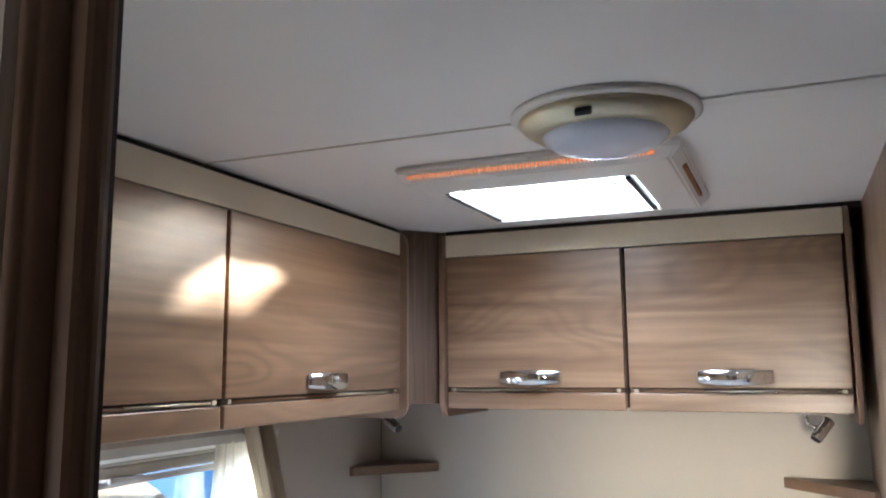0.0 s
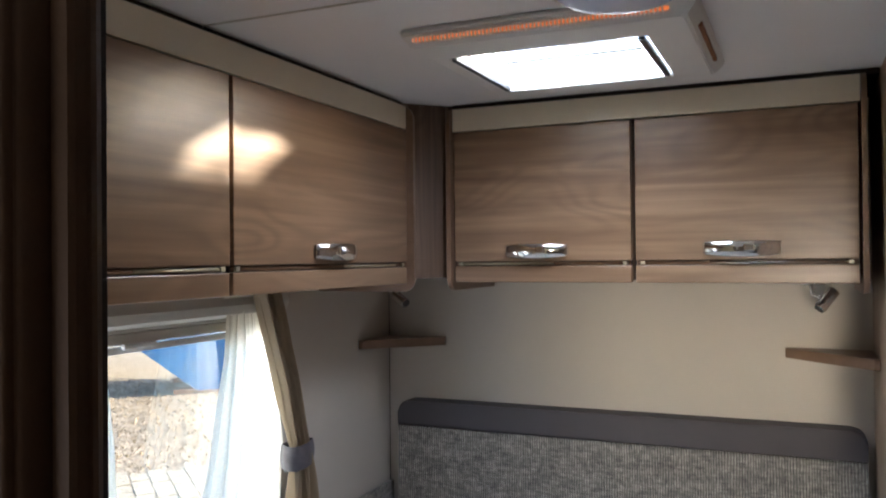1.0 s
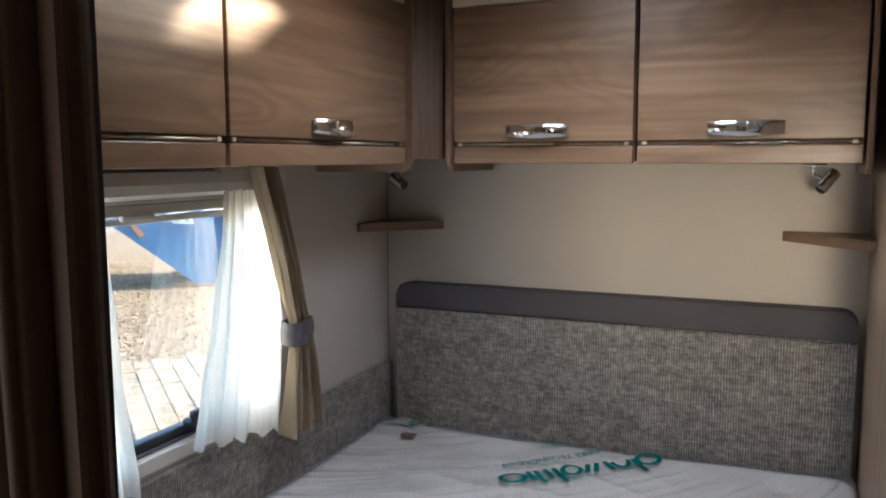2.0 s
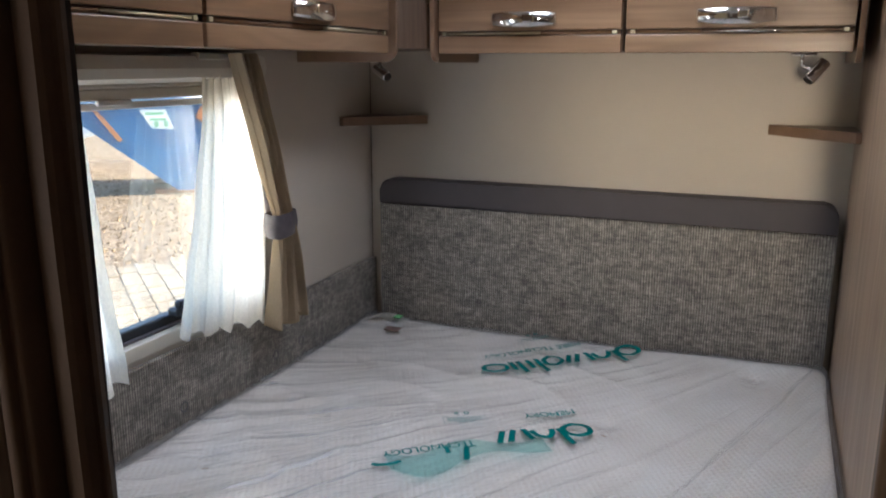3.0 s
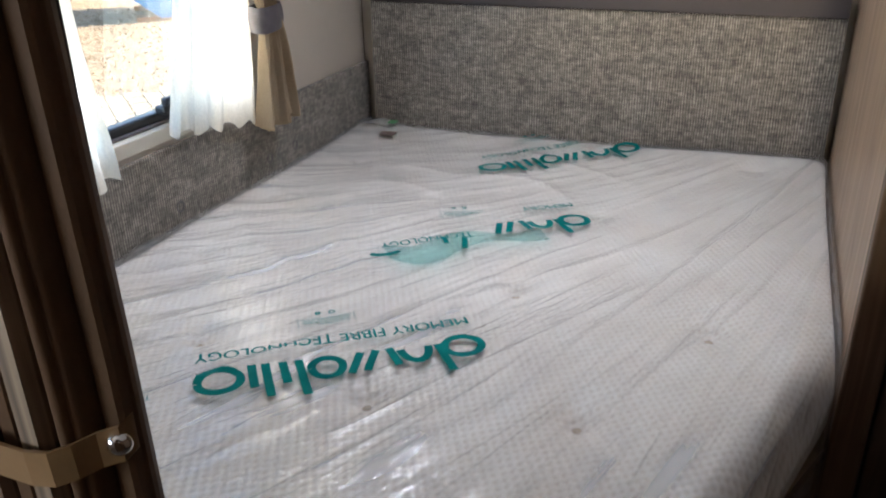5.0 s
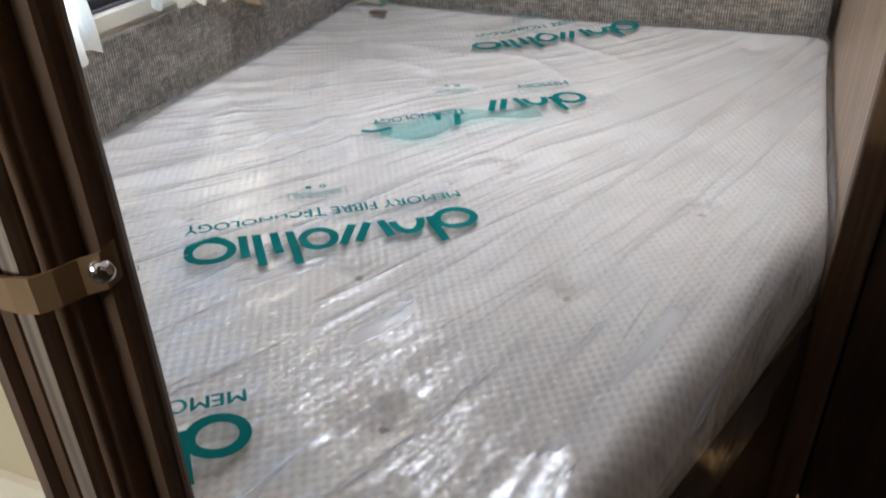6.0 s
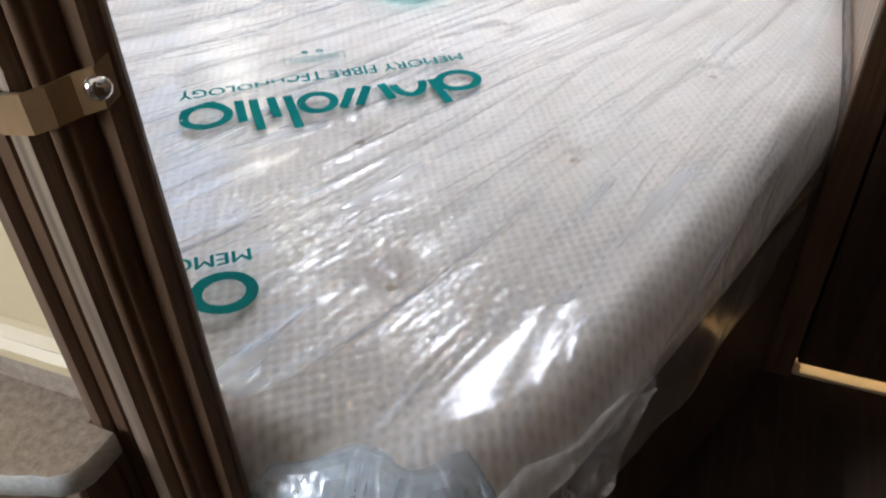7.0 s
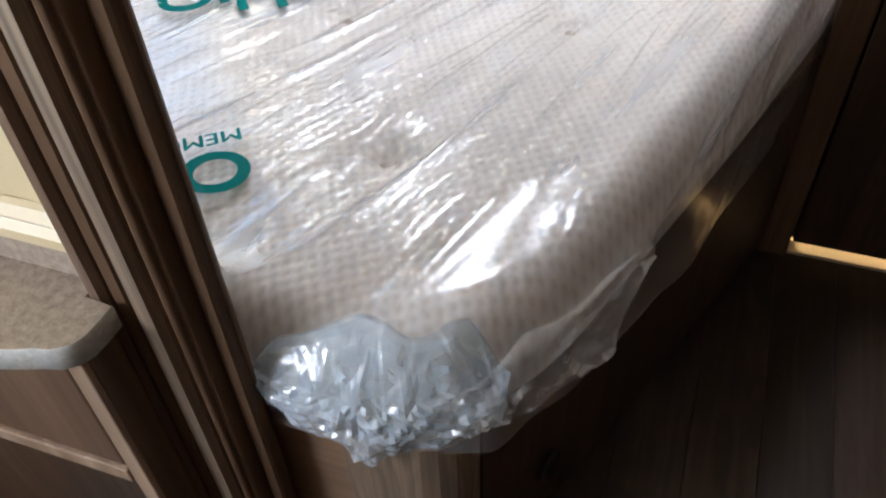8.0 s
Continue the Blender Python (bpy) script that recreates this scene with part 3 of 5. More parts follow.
for lo, hi in (((HX0 - 0.02, HY0 - 0.02, 1.985), (HX0, HY1 + 0.02, 2.005)), ((HX1, HY0 - 0.02, 1.985), (HX1 + 0.02, HY1 + 0.02, 2.005)), ((HX0, HY0 - 0.02, 1.985), (HX1, HY0, 2.005)), ((HX0, HY1, 1.985), (HX1, HY1 + 0.02, 2.005))):
    box(bm, lo, hi)
part("upstand", bm, M_WHITE, hatch)
lid = part("lid", box(new_bm(), (HX0 - 0.02, HY0 - 0.02, 2.005), (HX1 + 0.02, HY1 + 0.02, 2.010)), M_GLASS, hatch, "clear acrylic lid")
lid.visible_shadow = False
bm = new_bm()
for p, q in (((0.80, -0.745, 2.005), (0.805, -0.745, 1.972)), ((0.805, -0.745, 1.972), (0.914, -0.742, 1.970)), ((0.914, -0.742, 1.970), (0.92, -0.742, 2.005))):
    tube(bm, p, q, 0.0055, n=12)
part("lid_handle", bm, M_WHITE, hatch, "", True)

# ---------- ceiling lamp ----------
lamp = thing("ceiling_lamp", (1.02, -1.225, 1.95), "round ceiling lamp with champagne rim, switched off", "ceiling lamp")
part("base_ring", lathe(new_bm(), (1.02, -1.225, 1.95), [(0.1, 0), (0.143, 0), (0.144, -0.006), (0.136, -0.011), (0.1, -0.011)]), M_WHITE, lamp, "white base ring", True)
part("rim", lathe(new_bm(), (1.02, -1.225, 1.95), [(0.131, -0.008), (0.132, -0.013), (0.125, -0.022), (0.109, -0.032), (0.097, -0.036), (0.090, -0.033), (0.090, -0.02)]), M_SATIN, lamp, "champagne metal rim", True)
part("diffuser", lathe(new_bm(), (1.02, -1.225, 1.95), [(0.096, -0.034), (0.092, -0.042), (0.078, -0.051), (0.056, -0.0575), (0.03, -0.061), (0.0, -0.062)]), M_DIFFUSER, lamp, "opal dome diffuser", True)
a = math.atan2(-2.42 + 1.225, 1.262 - 1.02) - radians(14)
sw = new_bm()
box(sw, (-0.012, -0.0095, -0.004), (0.012, 0.0095, 0.004), 0.0015)
bmesh.ops.transform(sw, verts=sw.verts, matrix=Matrix.Translation((1.02 + 0.1185 * math.cos(a), -1.225 + 0.1185 * math.sin(a), 1.9235)) @ Matrix.Rotation(a + math.pi / 2, 4, "Z") @ Matrix.Rotation(radians(52), 4, "X"))
switch = part("switch", sw, M_BLACK, lamp, "small black rocker switch")

# ---------- reading spots ----------
def reading_spot(mount, tip, tail, label):
    spot = thing("reading_spot", mount, label, "spot lamp", "reading spots")
    m = Vector(mount)
    part("mount_plate", box(new_bm(), (m.x - 0.028, m.y - 0.014, m.z - 0.006), (m.x + 0.028, m.y + 0.014, m.z), 0.0025), M_CHROME, spot, "", True)
    mid = (Vector(tip) + Vector(tail)) / 2
    bm = new_bm()
    tube(bm, m + Vector((-0.004, 0, -0.004)), m + Vector((-0.002, 0, -0.03)), 0.0045, n=12)
    tube(bm, m + Vector((-0.002, 0, -0.029)), mid, 0.0045, n=12)
    part("arm", bm, M_CHROME, spot, "", True)
    way = (Vector(tip) - Vector(tail)).normalized()
    part("head", tube(new_bm(), tail, tip, 0.0145, n=28, bevel=0.002), M_CHROME, spot, "chrome cylinder head")
    part("lens_ring", tube(new_bm(), Vector(tip) - way * 0.002, Vector(tip) + way * 0.0015, 0.0118, n=24), M_GAP, spot, "dark lens end")
    return spot


reading_spot((1.285, -0.25, 1.456), (1.298, -0.262, 1.392), (1.332, -0.24, 1.436), "chrome reading spot under the bed locker")
reading_spot((0.165, -0.25, 1.461), (0.198, -0.272, 1.392), (0.148, -0.245, 1.417), "chrome reading spot under the side locker")

# ---------- corner shelves ----------
def corner_shelf(pts, label):
    return solid("corner_shelf", prism(new_bm(), pts, "z", 1.243, 1.270, 0.002), M_EDGE, label, "shelf", "", "corner shelves")


corner_shelf([(0.0015, -0.0015), (0.206, -0.0015), (0.208, -0.012), (0.114, -0.108), (0.014, -0.208), (0.0015, -0.208)], "small brown triangular corner shelf over headboard")
corner_shelf([(1.4305, -0.0015), (1.218, -0.0015), (1.218, -0.012), (1.318, -0.112), (1.418, -0.214), (1.4305, -0.214)], "small brown corner shelf against the elm partition")

# ---------- headboard and fabric side panel ----------
head = thing("headboard", (0.74, -0.035, 0.43), "padded grey woven headboard with dark leatherette top band", "headboard")
lower = prism(new_bm(), rounded(0.066, 0.43, 1.412, 0.987, (0.002, 0.002, 0.002, 0.002)), "y", -0.070, -0.0015, 0.006)
part("fabric_panel", lower, M_FABRIC, head, "grey slub woven fabric panel")
part("top_band", prism(new_bm(), rounded(0.066, 0.990, 1.412, 1.068, (0.003, 0.003, 0.036, 0.036), 8), "y", -0.073, -0.0015, 0.007), M_BAND, head, "dark brown leatherette band")
part("seam", box(new_bm(), (0.068, -0.066, 0.9865), (1.410, -0.002, 0.9905)), M_GAP, head)

side = thing("side_fabric_panel", (0.008, -0.9, 0.43), "grey woven fabric panel along the window wall", "wall panel")
part("pad", box(new_bm(), (0.0015, -2.03, 0.43), (0.016, -0.002, 0.790), 0.004), M_FABRIC, side)
for y in (-0.998, -0.49, -0.62):
    r = 0.012
    bm = new_bm()
    lathe(bm, (0, 0, 0), [(r - 0.003, 0), (r - 0.001, 0.0015), (r + 0.001, 0.0015), (r + 0.002, 0)], 20)
    bmesh.ops.transform(bm, verts=bm.verts, matrix=Matrix.Translation((0.0158, y, 0.646)) @ Matrix.Rotation(math.pi / 2, 4, "Y"))
    part("stitched_ring", bm, M_TIE, side)

# ---------- window ----------
window = thing("window_1", (0.0, -1.05, WIN_Z0), "caravan side window with black lower frame and clear pane", "window", "", "structure")
bm = new_bm()
for lo, hi in (((-0.034, WIN_Y0, WIN_Z0), (0.006, WIN_Y1, WIN_Z0 + 0.034)), ((-0.034, WIN_Y0, WIN_Z0), (0.006, WIN_Y0 + 0.03, WIN_Z1)), ((-0.034, WIN_Y1 - 0.03, WIN_Z0), (0.006, WIN_Y1, WIN_Z1)), ((-0.034, WIN_Y0, WIN_Z1 - 0.03), (0.006, WIN_Y1, WIN_Z1))):
    box(bm, lo, hi, 0.003)
part("window_frame", bm, M_BLIND, window, "cream inner frame")
pane_rail = part("pane_rail", box(new_bm(), (-0.052, WIN_Y0 + 0.02, 0.826), (-0.022, WIN_Y1 - 0.02, 0.862), 0.006), M_BLACK, window, "black lower pane rail")
part("seal", box(new_bm(), (-0.021, WIN_Y0 + 0.03, 0.8345), (-0.012, WIN_Y1 - 0.03, 0.842), 0.002), M_TIE, window)
pane = part("pane", box(new_bm(), (-0.046, WIN_Y0 + 0.02, 0.85), (-0.042, WIN_Y1 - 0.02, WIN_Z1)), M_GLASS, window, "clear acrylic pane")
pane.visible_shadow = False
stay = part("window_stay", box(new_bm(), (-0.026, -0.985, 0.858), (0.004, -0.925, 0.878), 0.006), M_BLACK, window, "black window catch")
part("catch_lever", box(new_bm(), (-0.012, -0.978, 0.876), (0.008, -0.94, 0.896), 0.006), M_BLACK, stay)
part("catch_knob", tube(new_bm(), (0.006, -0.965, 0.884), (0.016, -0.972, 0.884), 0.008, 0.006, 16, 0.001), M_BLACK, stay)
part("stay_rod", tube(new_bm(), (-0.006, -0.93, 0.868), (-0.006, -0.80, 0.872), 0.004, n=10), M_BLACK, stay)

blind = thing("window_blind", (0.02, -1.05, 1.34), "rolled cream window blind in its cassette", "blind")
part("cassette", prism(new_bm(), [(0.007, 1.392), (0.03, 1.388), (0.05, 1.398), (0.056, 1.418), (0.05, 1.444), (0.007, 1.450)], "y", WIN_Y0, WIN_Y1, 0.002), M_BLIND, blind)
part("pull_bar", box(new_bm(), (0.008, WIN_Y0 + 0.01, 1.356), (0.024, WIN_Y1 - 0.01, 1.380), 0.004), M_BLIND, blind)
part("lower_bar", box(new_bm(), (0.0075, WIN_Y0 + 0.01, 1.338), (0.017, WIN_Y1 - 0.01, 1.353), 0.003), M_WHITE, blind)
part("flyscreen_roll", tube(new_bm(), (0.018, WIN_Y0 + 0.01, 1.386), (0.018, WIN_Y1 - 0.01, 1.386), 0.007, n=16), M_BLIND, blind)
part("latch", box(new_bm(), (0.02, -1.19, 1.346), (0.03, -1.10, 1.358), 0.003), M_WHITE, blind)

# ---------- curtains ----------
def curtain_sheet(rows, folds, depth, x_base, phase, seed, fine=0.25, lift=0.0):
    """A hanging cloth: rows of (z, y start, y end, fold depth scale), folded along y."""
    bm, n = new_bm(), 130
    rng = random.Random(seed)
    amps = [rng.uniform(0.6, 1.3) for _ in range(folds + 2)]
    rings = []
    for k in range(61):
        z = rows[0][0] + (rows[-1][0] - rows[0][0]) * k / 60
        for (z0, a0, b0, s0), (z1, a1, b1, s1) in zip(rows, rows[1:]):
            if z <= z0 + 1e-9 and z >= z1 - 1e-9:
                f = (z0 - z) / max(z0 - z1, 1e-9)
                ya, yb, s = a0 + (a1 - a0) * f, b0 + (b1 - b0) * f, s0 + (s1 - s0) * f
                break
        ring = []
        for i in range(n + 1):
            u = i / n
            w = u * folds
            amp = amps[int(w)] * (1 - w % 1) + amps[int(w) + 1] * (w % 1)
            wave = math.sin(2 * math.pi * w + phase + 0.5 * math.sin(5 * z)) + fine * math.sin(4.7 * math.pi * w + 7 * z)
            x = x_base + depth * s * amp * wave + 0.006 * noise.noise((u * 9, z * 6, seed))
            hem = 0.010 * math.sin(2 * math.pi * w * 0.7 + seed) * (k / 60) ** 6 + lift * (1 - u) * (k / 60) ** 2
            ring.append(bm.verts.new((max(x, 0.010), ya + (yb - ya) * u + 0.004 * noise.noise((u * 20, z * 9, seed + 3)), z + hem)))
        rings.append(ring)
    for r, q in zip(rings, rings[1:]):
        for i in range(n):
            bm.faces.new((r[i], r[i + 1], q[i + 1], q[i]))
    return bm


voile = thing("voile_curtain", (0.05, -0.88, 0.77), "sheer white voile hanging beside the window", "curtain", "window curtains")
part("cloth", curtain_sheet([(1.448, -0.890, -0.745, 0.5), (1.30, -0.910, -0.71, 0.8), (1.05, -0.968, -0.68, 1.0), (0.772, -1.028, -0.705, 1.1)], 6, 0.0065, 0.045, 0.4, 3, 0.25, 0.055), M_VOILE, voile, "", True)
part("heading_tape", box(new_bm(), (0.036, -0.92, 1.436), (0.058, -0.75, 1.453), 0.003), M_VOILE, voile)
voile2 = thing("voile_curtain", (0.05, -1.33, 0.77), "sheer white voile gathered at the far window side", "curtain", "window curtains")
part("cloth", curtain_sheet([(1.448, -1.52, -1.285, 0.5), (1.34, -1.52, -1.262, 0.8), (1.05, -1.52, -1.238, 1.0), (0.782, -1.52, -1.200, 1.1)], 6, 0.010, 0.045, 1.4, 8), M_VOILE, voile2, "", True)
part("heading_tape", box(new_bm(), (0.036, -1.53, 1.436), (0.058, -1.28, 1.453), 0.003), M_VOILE, voile2)

drape = thing("cream_curtain", (0.09, -0.66, 0.76), "cream lined curtain gathered by a grey tieback", "curtain", "window curtains")
part("cloth", curtain_sheet([(1.452, -0.832, -0.768, 0.9), (1.25, -0.766, -0.698, 1.0), (1.03, -0.692, -0.622, 0.6), (0.95, -0.70, -0.610, 0.9), (0.765, -0.735, -0.580, 1.15)], 5, 0.021, 0.082, 0.0, 15, 0.45), M_CURTAIN, drape, "", True)
bm = new_bm()
prof = [(0.102, -0.700), (0.106, -0.66), (0.098, -0.620), (0.07, -0.611), (0.048, -0.620), (0.05, -0.69), (0.078, -0.705)]
rings = []
for k in range(7):
    f = k / 6
    z = 1.058 - 0.062 * f
    puff = 1 + 0.10 * math.sin(math.pi * f)
    rings.append([bm.verts.new((0.078 + (x - 0.078) * puff, -0.66 + (y + 0.66) * puff, z + 0.16 * (y + 0.66) * 0.4)) for x, y in prof])
for r, q in zip(rings, rings[1:]):
    for i in range(len(prof)):
        j = (i + 1) % len(prof)
        bm.faces.new((r[i], r[j], q[j], q[i]))
part("tieback", bm, M_TIE, drape, "grey satin tieback", True)

# ---------- bed base ----------
base = thing("bed_base", (0.8, -1.1, 0.0), "elm effect bed box with rounded corner post", "bed base")
CUT0, CUT1 = (1.425, -1.15), (1.105, -1.985)   # ends of the slanted front, at the partition and at the post
part("foot_board", box(new_bm(), (0.02, -2.04, 0.002), (0.962, -2.022, 0.445), 0.003), M_WOOD_H, base, "elm effect foot board")
part("foot_cap", box(new_bm(), (0.02, -2.046, 0.430), (0.968, -2.016, 0.450), 0.004), M_EDGE, base)
bm = new_bm()
arc = [(0.962, -2.046), (1.03, -2.046)] + [(1.03 + 0.075 * math.sin(radians(a)), -1.971 - 0.075 * math.cos(radians(a))) for a in (15, 30, 45, 60, 70)] + [(1.085, -1.965), (0.962, -2.01)]
prism(bm, arc, "z", 0.002, 0.452, 0.002)
part("corner_post", bm, M_WOOD_POST, base, "rounded corner post with bold grain")
way = Vector((CUT0[0] - CUT1[0], CUT0[1] - CUT1[1]))
side_n = Vector((way.y, -way.x)).normalized()
prof = [(CUT1[0] - 0.008, CUT1[1] + 0.012), (CUT0[0], CUT0[1]), (CUT0[0] - 0.018, CUT0[1] + 0.007), (CUT1[0] - 0.026, CUT1[1] + 0.019)]
# Shade on the slanted front is put into its darker elm.
part("slanted_front", prism(new_bm(), prof, "z", 0.002, 0.445, 0.002), M_WOOD_SHADED, base, "slanted front board, elm darkened as shade")
part("slat_deck", prism(new_bm(), [(0.03, -0.075), (1.42, -0.075), (1.42, -1.14), (1.09, -1.97), (0.03, -2.015)], "z", 0.428, 0.446), M_WOOD_PANEL, base)
# oval finger vent in the slanted front
bm = new_bm()
lathe(bm, (0, 0, 0), [(0.0, 0.004), (0.017, 0.004), (0.021, 0.002), (0.022, 0.0)], 28)
u = Vector((way.x, way.y, 0)).normalized()
out = Vector((u.y, -u.x, 0))
rot = Matrix((u, Vector((0, 0, 1)), out)).transposed().to_4x4()
bmesh.ops.transform(bm, verts=bm.verts, matrix=Matrix.Translation(Vector((1.153, -1.85, 0.165)) + out * 0.006) @ rot @ Matrix.Diagonal((1.0, 1.5, 1, 1)))
part("finger_vent", bm, M_BLACK, base, "black oval finger vent", True)

# ---------- mattress ----------
FOOT = [(0.022, -0.078), (1.427, -0.078), (1.424, -1.10), (1.318, -1.450), (1.160, -1.907), (1.080, -2.019), (0.97, -2.05), (0.86, -2.05), (0.022, -2.05)]
DIMPLES = [(0.353, -1.39), (0.724, -1.453), (1.049, -1.392), (1.211, -1.057), (0.836, -1.016), (1.241, -0.20), (0.50, -0.62), (0.92, -0.60), (0.40, -1.80), (0.905, -1.75), (0.15, -1.1), (0.2, -0.45)]


def outline_points(poly, radius, count):
    """The polygon with rounded corners, sampled evenly."""
    pts = []
    n = len(poly)
    for i in range(n):
        p, a, b = Vector(poly[i]), Vector(poly[i - 1]), Vector(poly[(i + 1) % n])
        da, db = (a - p), (b - p)
        r = min(radius, da.length * 0.45, db.length * 0.45)
        p0, p1 = p + da.normalized() * r, p + db.normalized() * r
        for k in range(7):
            f = k / 6
            pts.append((1 - f) ** 2 * p0 + 2 * f * (1 - f) * p + f * f * p1)
    lengths = [0.0]
    for i in range(len(pts)):
        lengths.append(lengths[-1] + (pts[(i + 1) % len(pts)] - pts[i]).length)
    res, i = [], 0
    for k in range(count):
        s = lengths[-1] * k / count
        while lengths[i + 1] < s:
            i += 1
        f = (s - lengths[i]) / max(lengths[i + 1] - lengths[i], 1e-9)
        res.append(pts[i].lerp(pts[(i + 1) % len(pts)], f))
    return res


def mattress_z(x, y, sunk=1.0):
    z = 0.591 + 0.005 * noise.noise((x * 3.1, y * 3.1, 0.3)) + 0.018 * math.exp((y + 0.08) / 0.10) + 0.014 * math.exp(-(x - 0.02) / 0.08) + 0.018 * math.exp(-((x - 1.42) / 0.4) ** 2 - ((y + 0.08) / 0.35) ** 2)
    for dx, dy in DIMPLES:
        d2 = (x - dx) ** 2 + (y - dy) ** 2
        if d2 < 0.03:
            z -= sunk * (0.022 * math.exp(-d2 / 0.0007) + 0.010 * math.exp(-d2 / 0.005))
    return z


def pulled(x, y):
    """How strongly the film is drawn into long folds here, strongest near the foot."""
    return (0.25 + 0.75 * min(1, max(0, (-y - 0.6) / 0.9))) * (0.75 + 0.8 * noise.noise((x * 2.6, y * 2.6, 12.0)))


def film_z(x, y):
    dx, dy = PULL[0] - x, PULL[1] - y
    ang, far = math.atan2(dx, dy), math.hypot(dx, dy)
    bend = ang + 0.035 * noise.noise((ang * 3, far * 1.6, 5.0))
    r1 = 1 - abs(noise.noise((bend * 19.0, far * 0.7, 1.7)))
    r2 = 1 - abs(noise.noise((bend * 46, far * 1.5, 4.2)))
    puff = (1 - abs(noise.noise((x * 3.6 + 1.5 * y, y * 4.4, 21.0)))) ** 5 * max(0.0, min(1.0, (1.05 - x) / 0.4)) * max(0.0, min(1.0, (1.5 + y) / 0.4))
    off = (x - 1.411 - 0.35 * (y + 0.07)) / 0.013      # one long fold from the far corner
    lone = math.exp(-off * off) * max(0.0, min(1.0, (1.5 + y) / 0.3)) if abs(off) < 4 else 0.0
    r3 = noise.noise((ang * 40, far * 7, 9.1)) * max(0, noise.noise((ang * 4, far * 2.0, 3.3)) + 0.1)
    return mattress_z(x, y, 0.3) + 0.003 + 0.006 * puff + 0.009 * lone + pulled(x, y) * (0.012 * r1 ** 4.5 + 0.0026 * r2 ** 3) + 0.002 * r3 + 0.005 * (0.5 + noise.noise((x * 7.0, y * 5.0, 6.6))) * pulled(x, y)


def pillow(poly, radius, count, rings, top, side_rows):
    """A closed soft slab: rings shrink towards the middle, side_rows give (outset, z) below the top edge."""
    bm = new_bm()
    rim = outline_points(poly, radius, count)
    mid = sum(rim, Vector((0, 0))) / len(rim)
    normals = []
    for i, p in enumerate(rim):
        d = rim[(i + 1) % count] - rim[i - 1]
        nrm = Vector((d.y, -d.x)).normalized()
        normals.append(nrm if nrm.dot(p - mid) > 0 else -nrm)
    loops = []
    for outset, z in side_rows:
        loops.append([bm.verts.new((*(p + n * (outset(p, i) if callable(outset) else outset)), z(p, i) if callable(z) else z)) for i, (p, n) in enumerate(zip(rim, normals))])
    for k in range(1, rings):
        s = 1 - k / rings
        loops.append([bm.verts.new((*(mid + (p - mid) * s), top(*(mid + (p - mid) * s), (1 - s) * (p - mid).length))) for p in rim])
    for r, q in zip(loops, loops[1:]):
        for i in range(count):
            j = (i + 1) % count
            bm.faces.new((r[i], r[j], q[j], q[i]))
    tip = bm.verts.new((*mid, top(mid.x, mid.y, 1.0)))
    for i in range(count):
        bm.faces.new((loops[-1][i], loops[-1][(i + 1) % count], tip))
    return bm


def open_edge(x, y):
    """1 at the free foot and slanted edges, 0 along the walls and the headboard."""
    return max(0.0, min(1.0, max((-y - 1.9) / 0.1, min((-y - 1.0) / 0.2, (x - 0.9) / 0.1))))


def crown(x, y, inside):
    r = 0.055 + 0.012 * open_edge(x, y)
    drop = 0.0 if inside >= r else (0.004 + 0.080 * open_edge(x, y)) * (1 - inside / r) ** 2
    return mattress_z(x, y) - drop


def edge_z(shut, free):
    """Height of a side row: along the walls, and at the free rounded edge."""
    return lambda p, i: shut + (free - shut) * open_edge(p.x, p.y)


mattress = thing("mattress", (0.75, -1.0, 0.447), "cream quilted mattress with cut-off foot corner on bed base", "mattress")
part("cover", pillow(FOOT, 0.05, 320, 70, crown, [(-0.03, 0.448), (-0.008, 0.456), (0.0, 0.475), (0.002, edge_z(0.525, 0.490)), (-0.001, edge_z(0.550, 0.498)), (-0.004, edge_z(0.560, 0.505))]), M_MATTRESS, mattress, "", True)

# Made-up brown discs; their colour stands for the shade in the dimples.
M_DIMPLE_SHADE = plain("dimple_shade_brown", (0.44, 0.35, 0.26), 0.9, vary=0.2, scale=60)
for dx, dy in DIMPLES:
    z = mattress_z(dx, dy)
    part("tuft", lathe(new_bm(), (dx, dy, z), [(0.013, -0.003), (0.012, 0.001), (0.008, 0.0035), (0.0, 0.0042)], 14), M_DIMPLE_SHADE, mattress, "brown disc standing for the shade in a dimple", True)

# ---------- clear film over the mattress ----------
def hang(p):
    """How far the film hangs down: longest along the slanted side."""
    slant = max(0, min(1, (-p.y - 1.0) / 0.25)) * max(0, min(1, (p.x - 1.0) / 0.1))
    foot = max(0, min(1, (-p.y - 1.98) / 0.04))
    return 0.04 + 0.065 * slant * (1 - 0.7 * foot) + 0.04 * foot


def flare(p, depth):
    f = max(0, min(1, (-p.y - 1.0) / 0.4)) * max(0, min(1, (p.x - 0.9) / 0.2)) * max(0, min(1, (2.05 + p.y) / 0.06))
    return 0.003 + 0.003 * open_edge(p.x, p.y) + depth * (0.02 + 0.20 * f * (0.75 + 0.6 * noise.noise((p.x * 7, p.y * 7, 2.0))))


def film_top(x, y, inside):
    r = 0.05 + 0.018 * open_edge(x, y)
    drop = 0.0 if inside >= r else (0.002 + 0.062 * open_edge(x, y)) * (1 - inside / r) ** 2
    return film_z(x, y) - drop


def skirt_out(f):
    return lambda p, i: flare(p, f * hang(p)) + 0.006 * f * noise.noise((p.x * 16, p.y * 16, f * 1.5))


def skirt_z(f):
    return lambda p, i: (0.596 - 0.062 * open_edge(p.x, p.y)) - f * hang(p) * (1 + 0.2 * noise.noise((p.x * 6, p.y * 6, 7.7)))


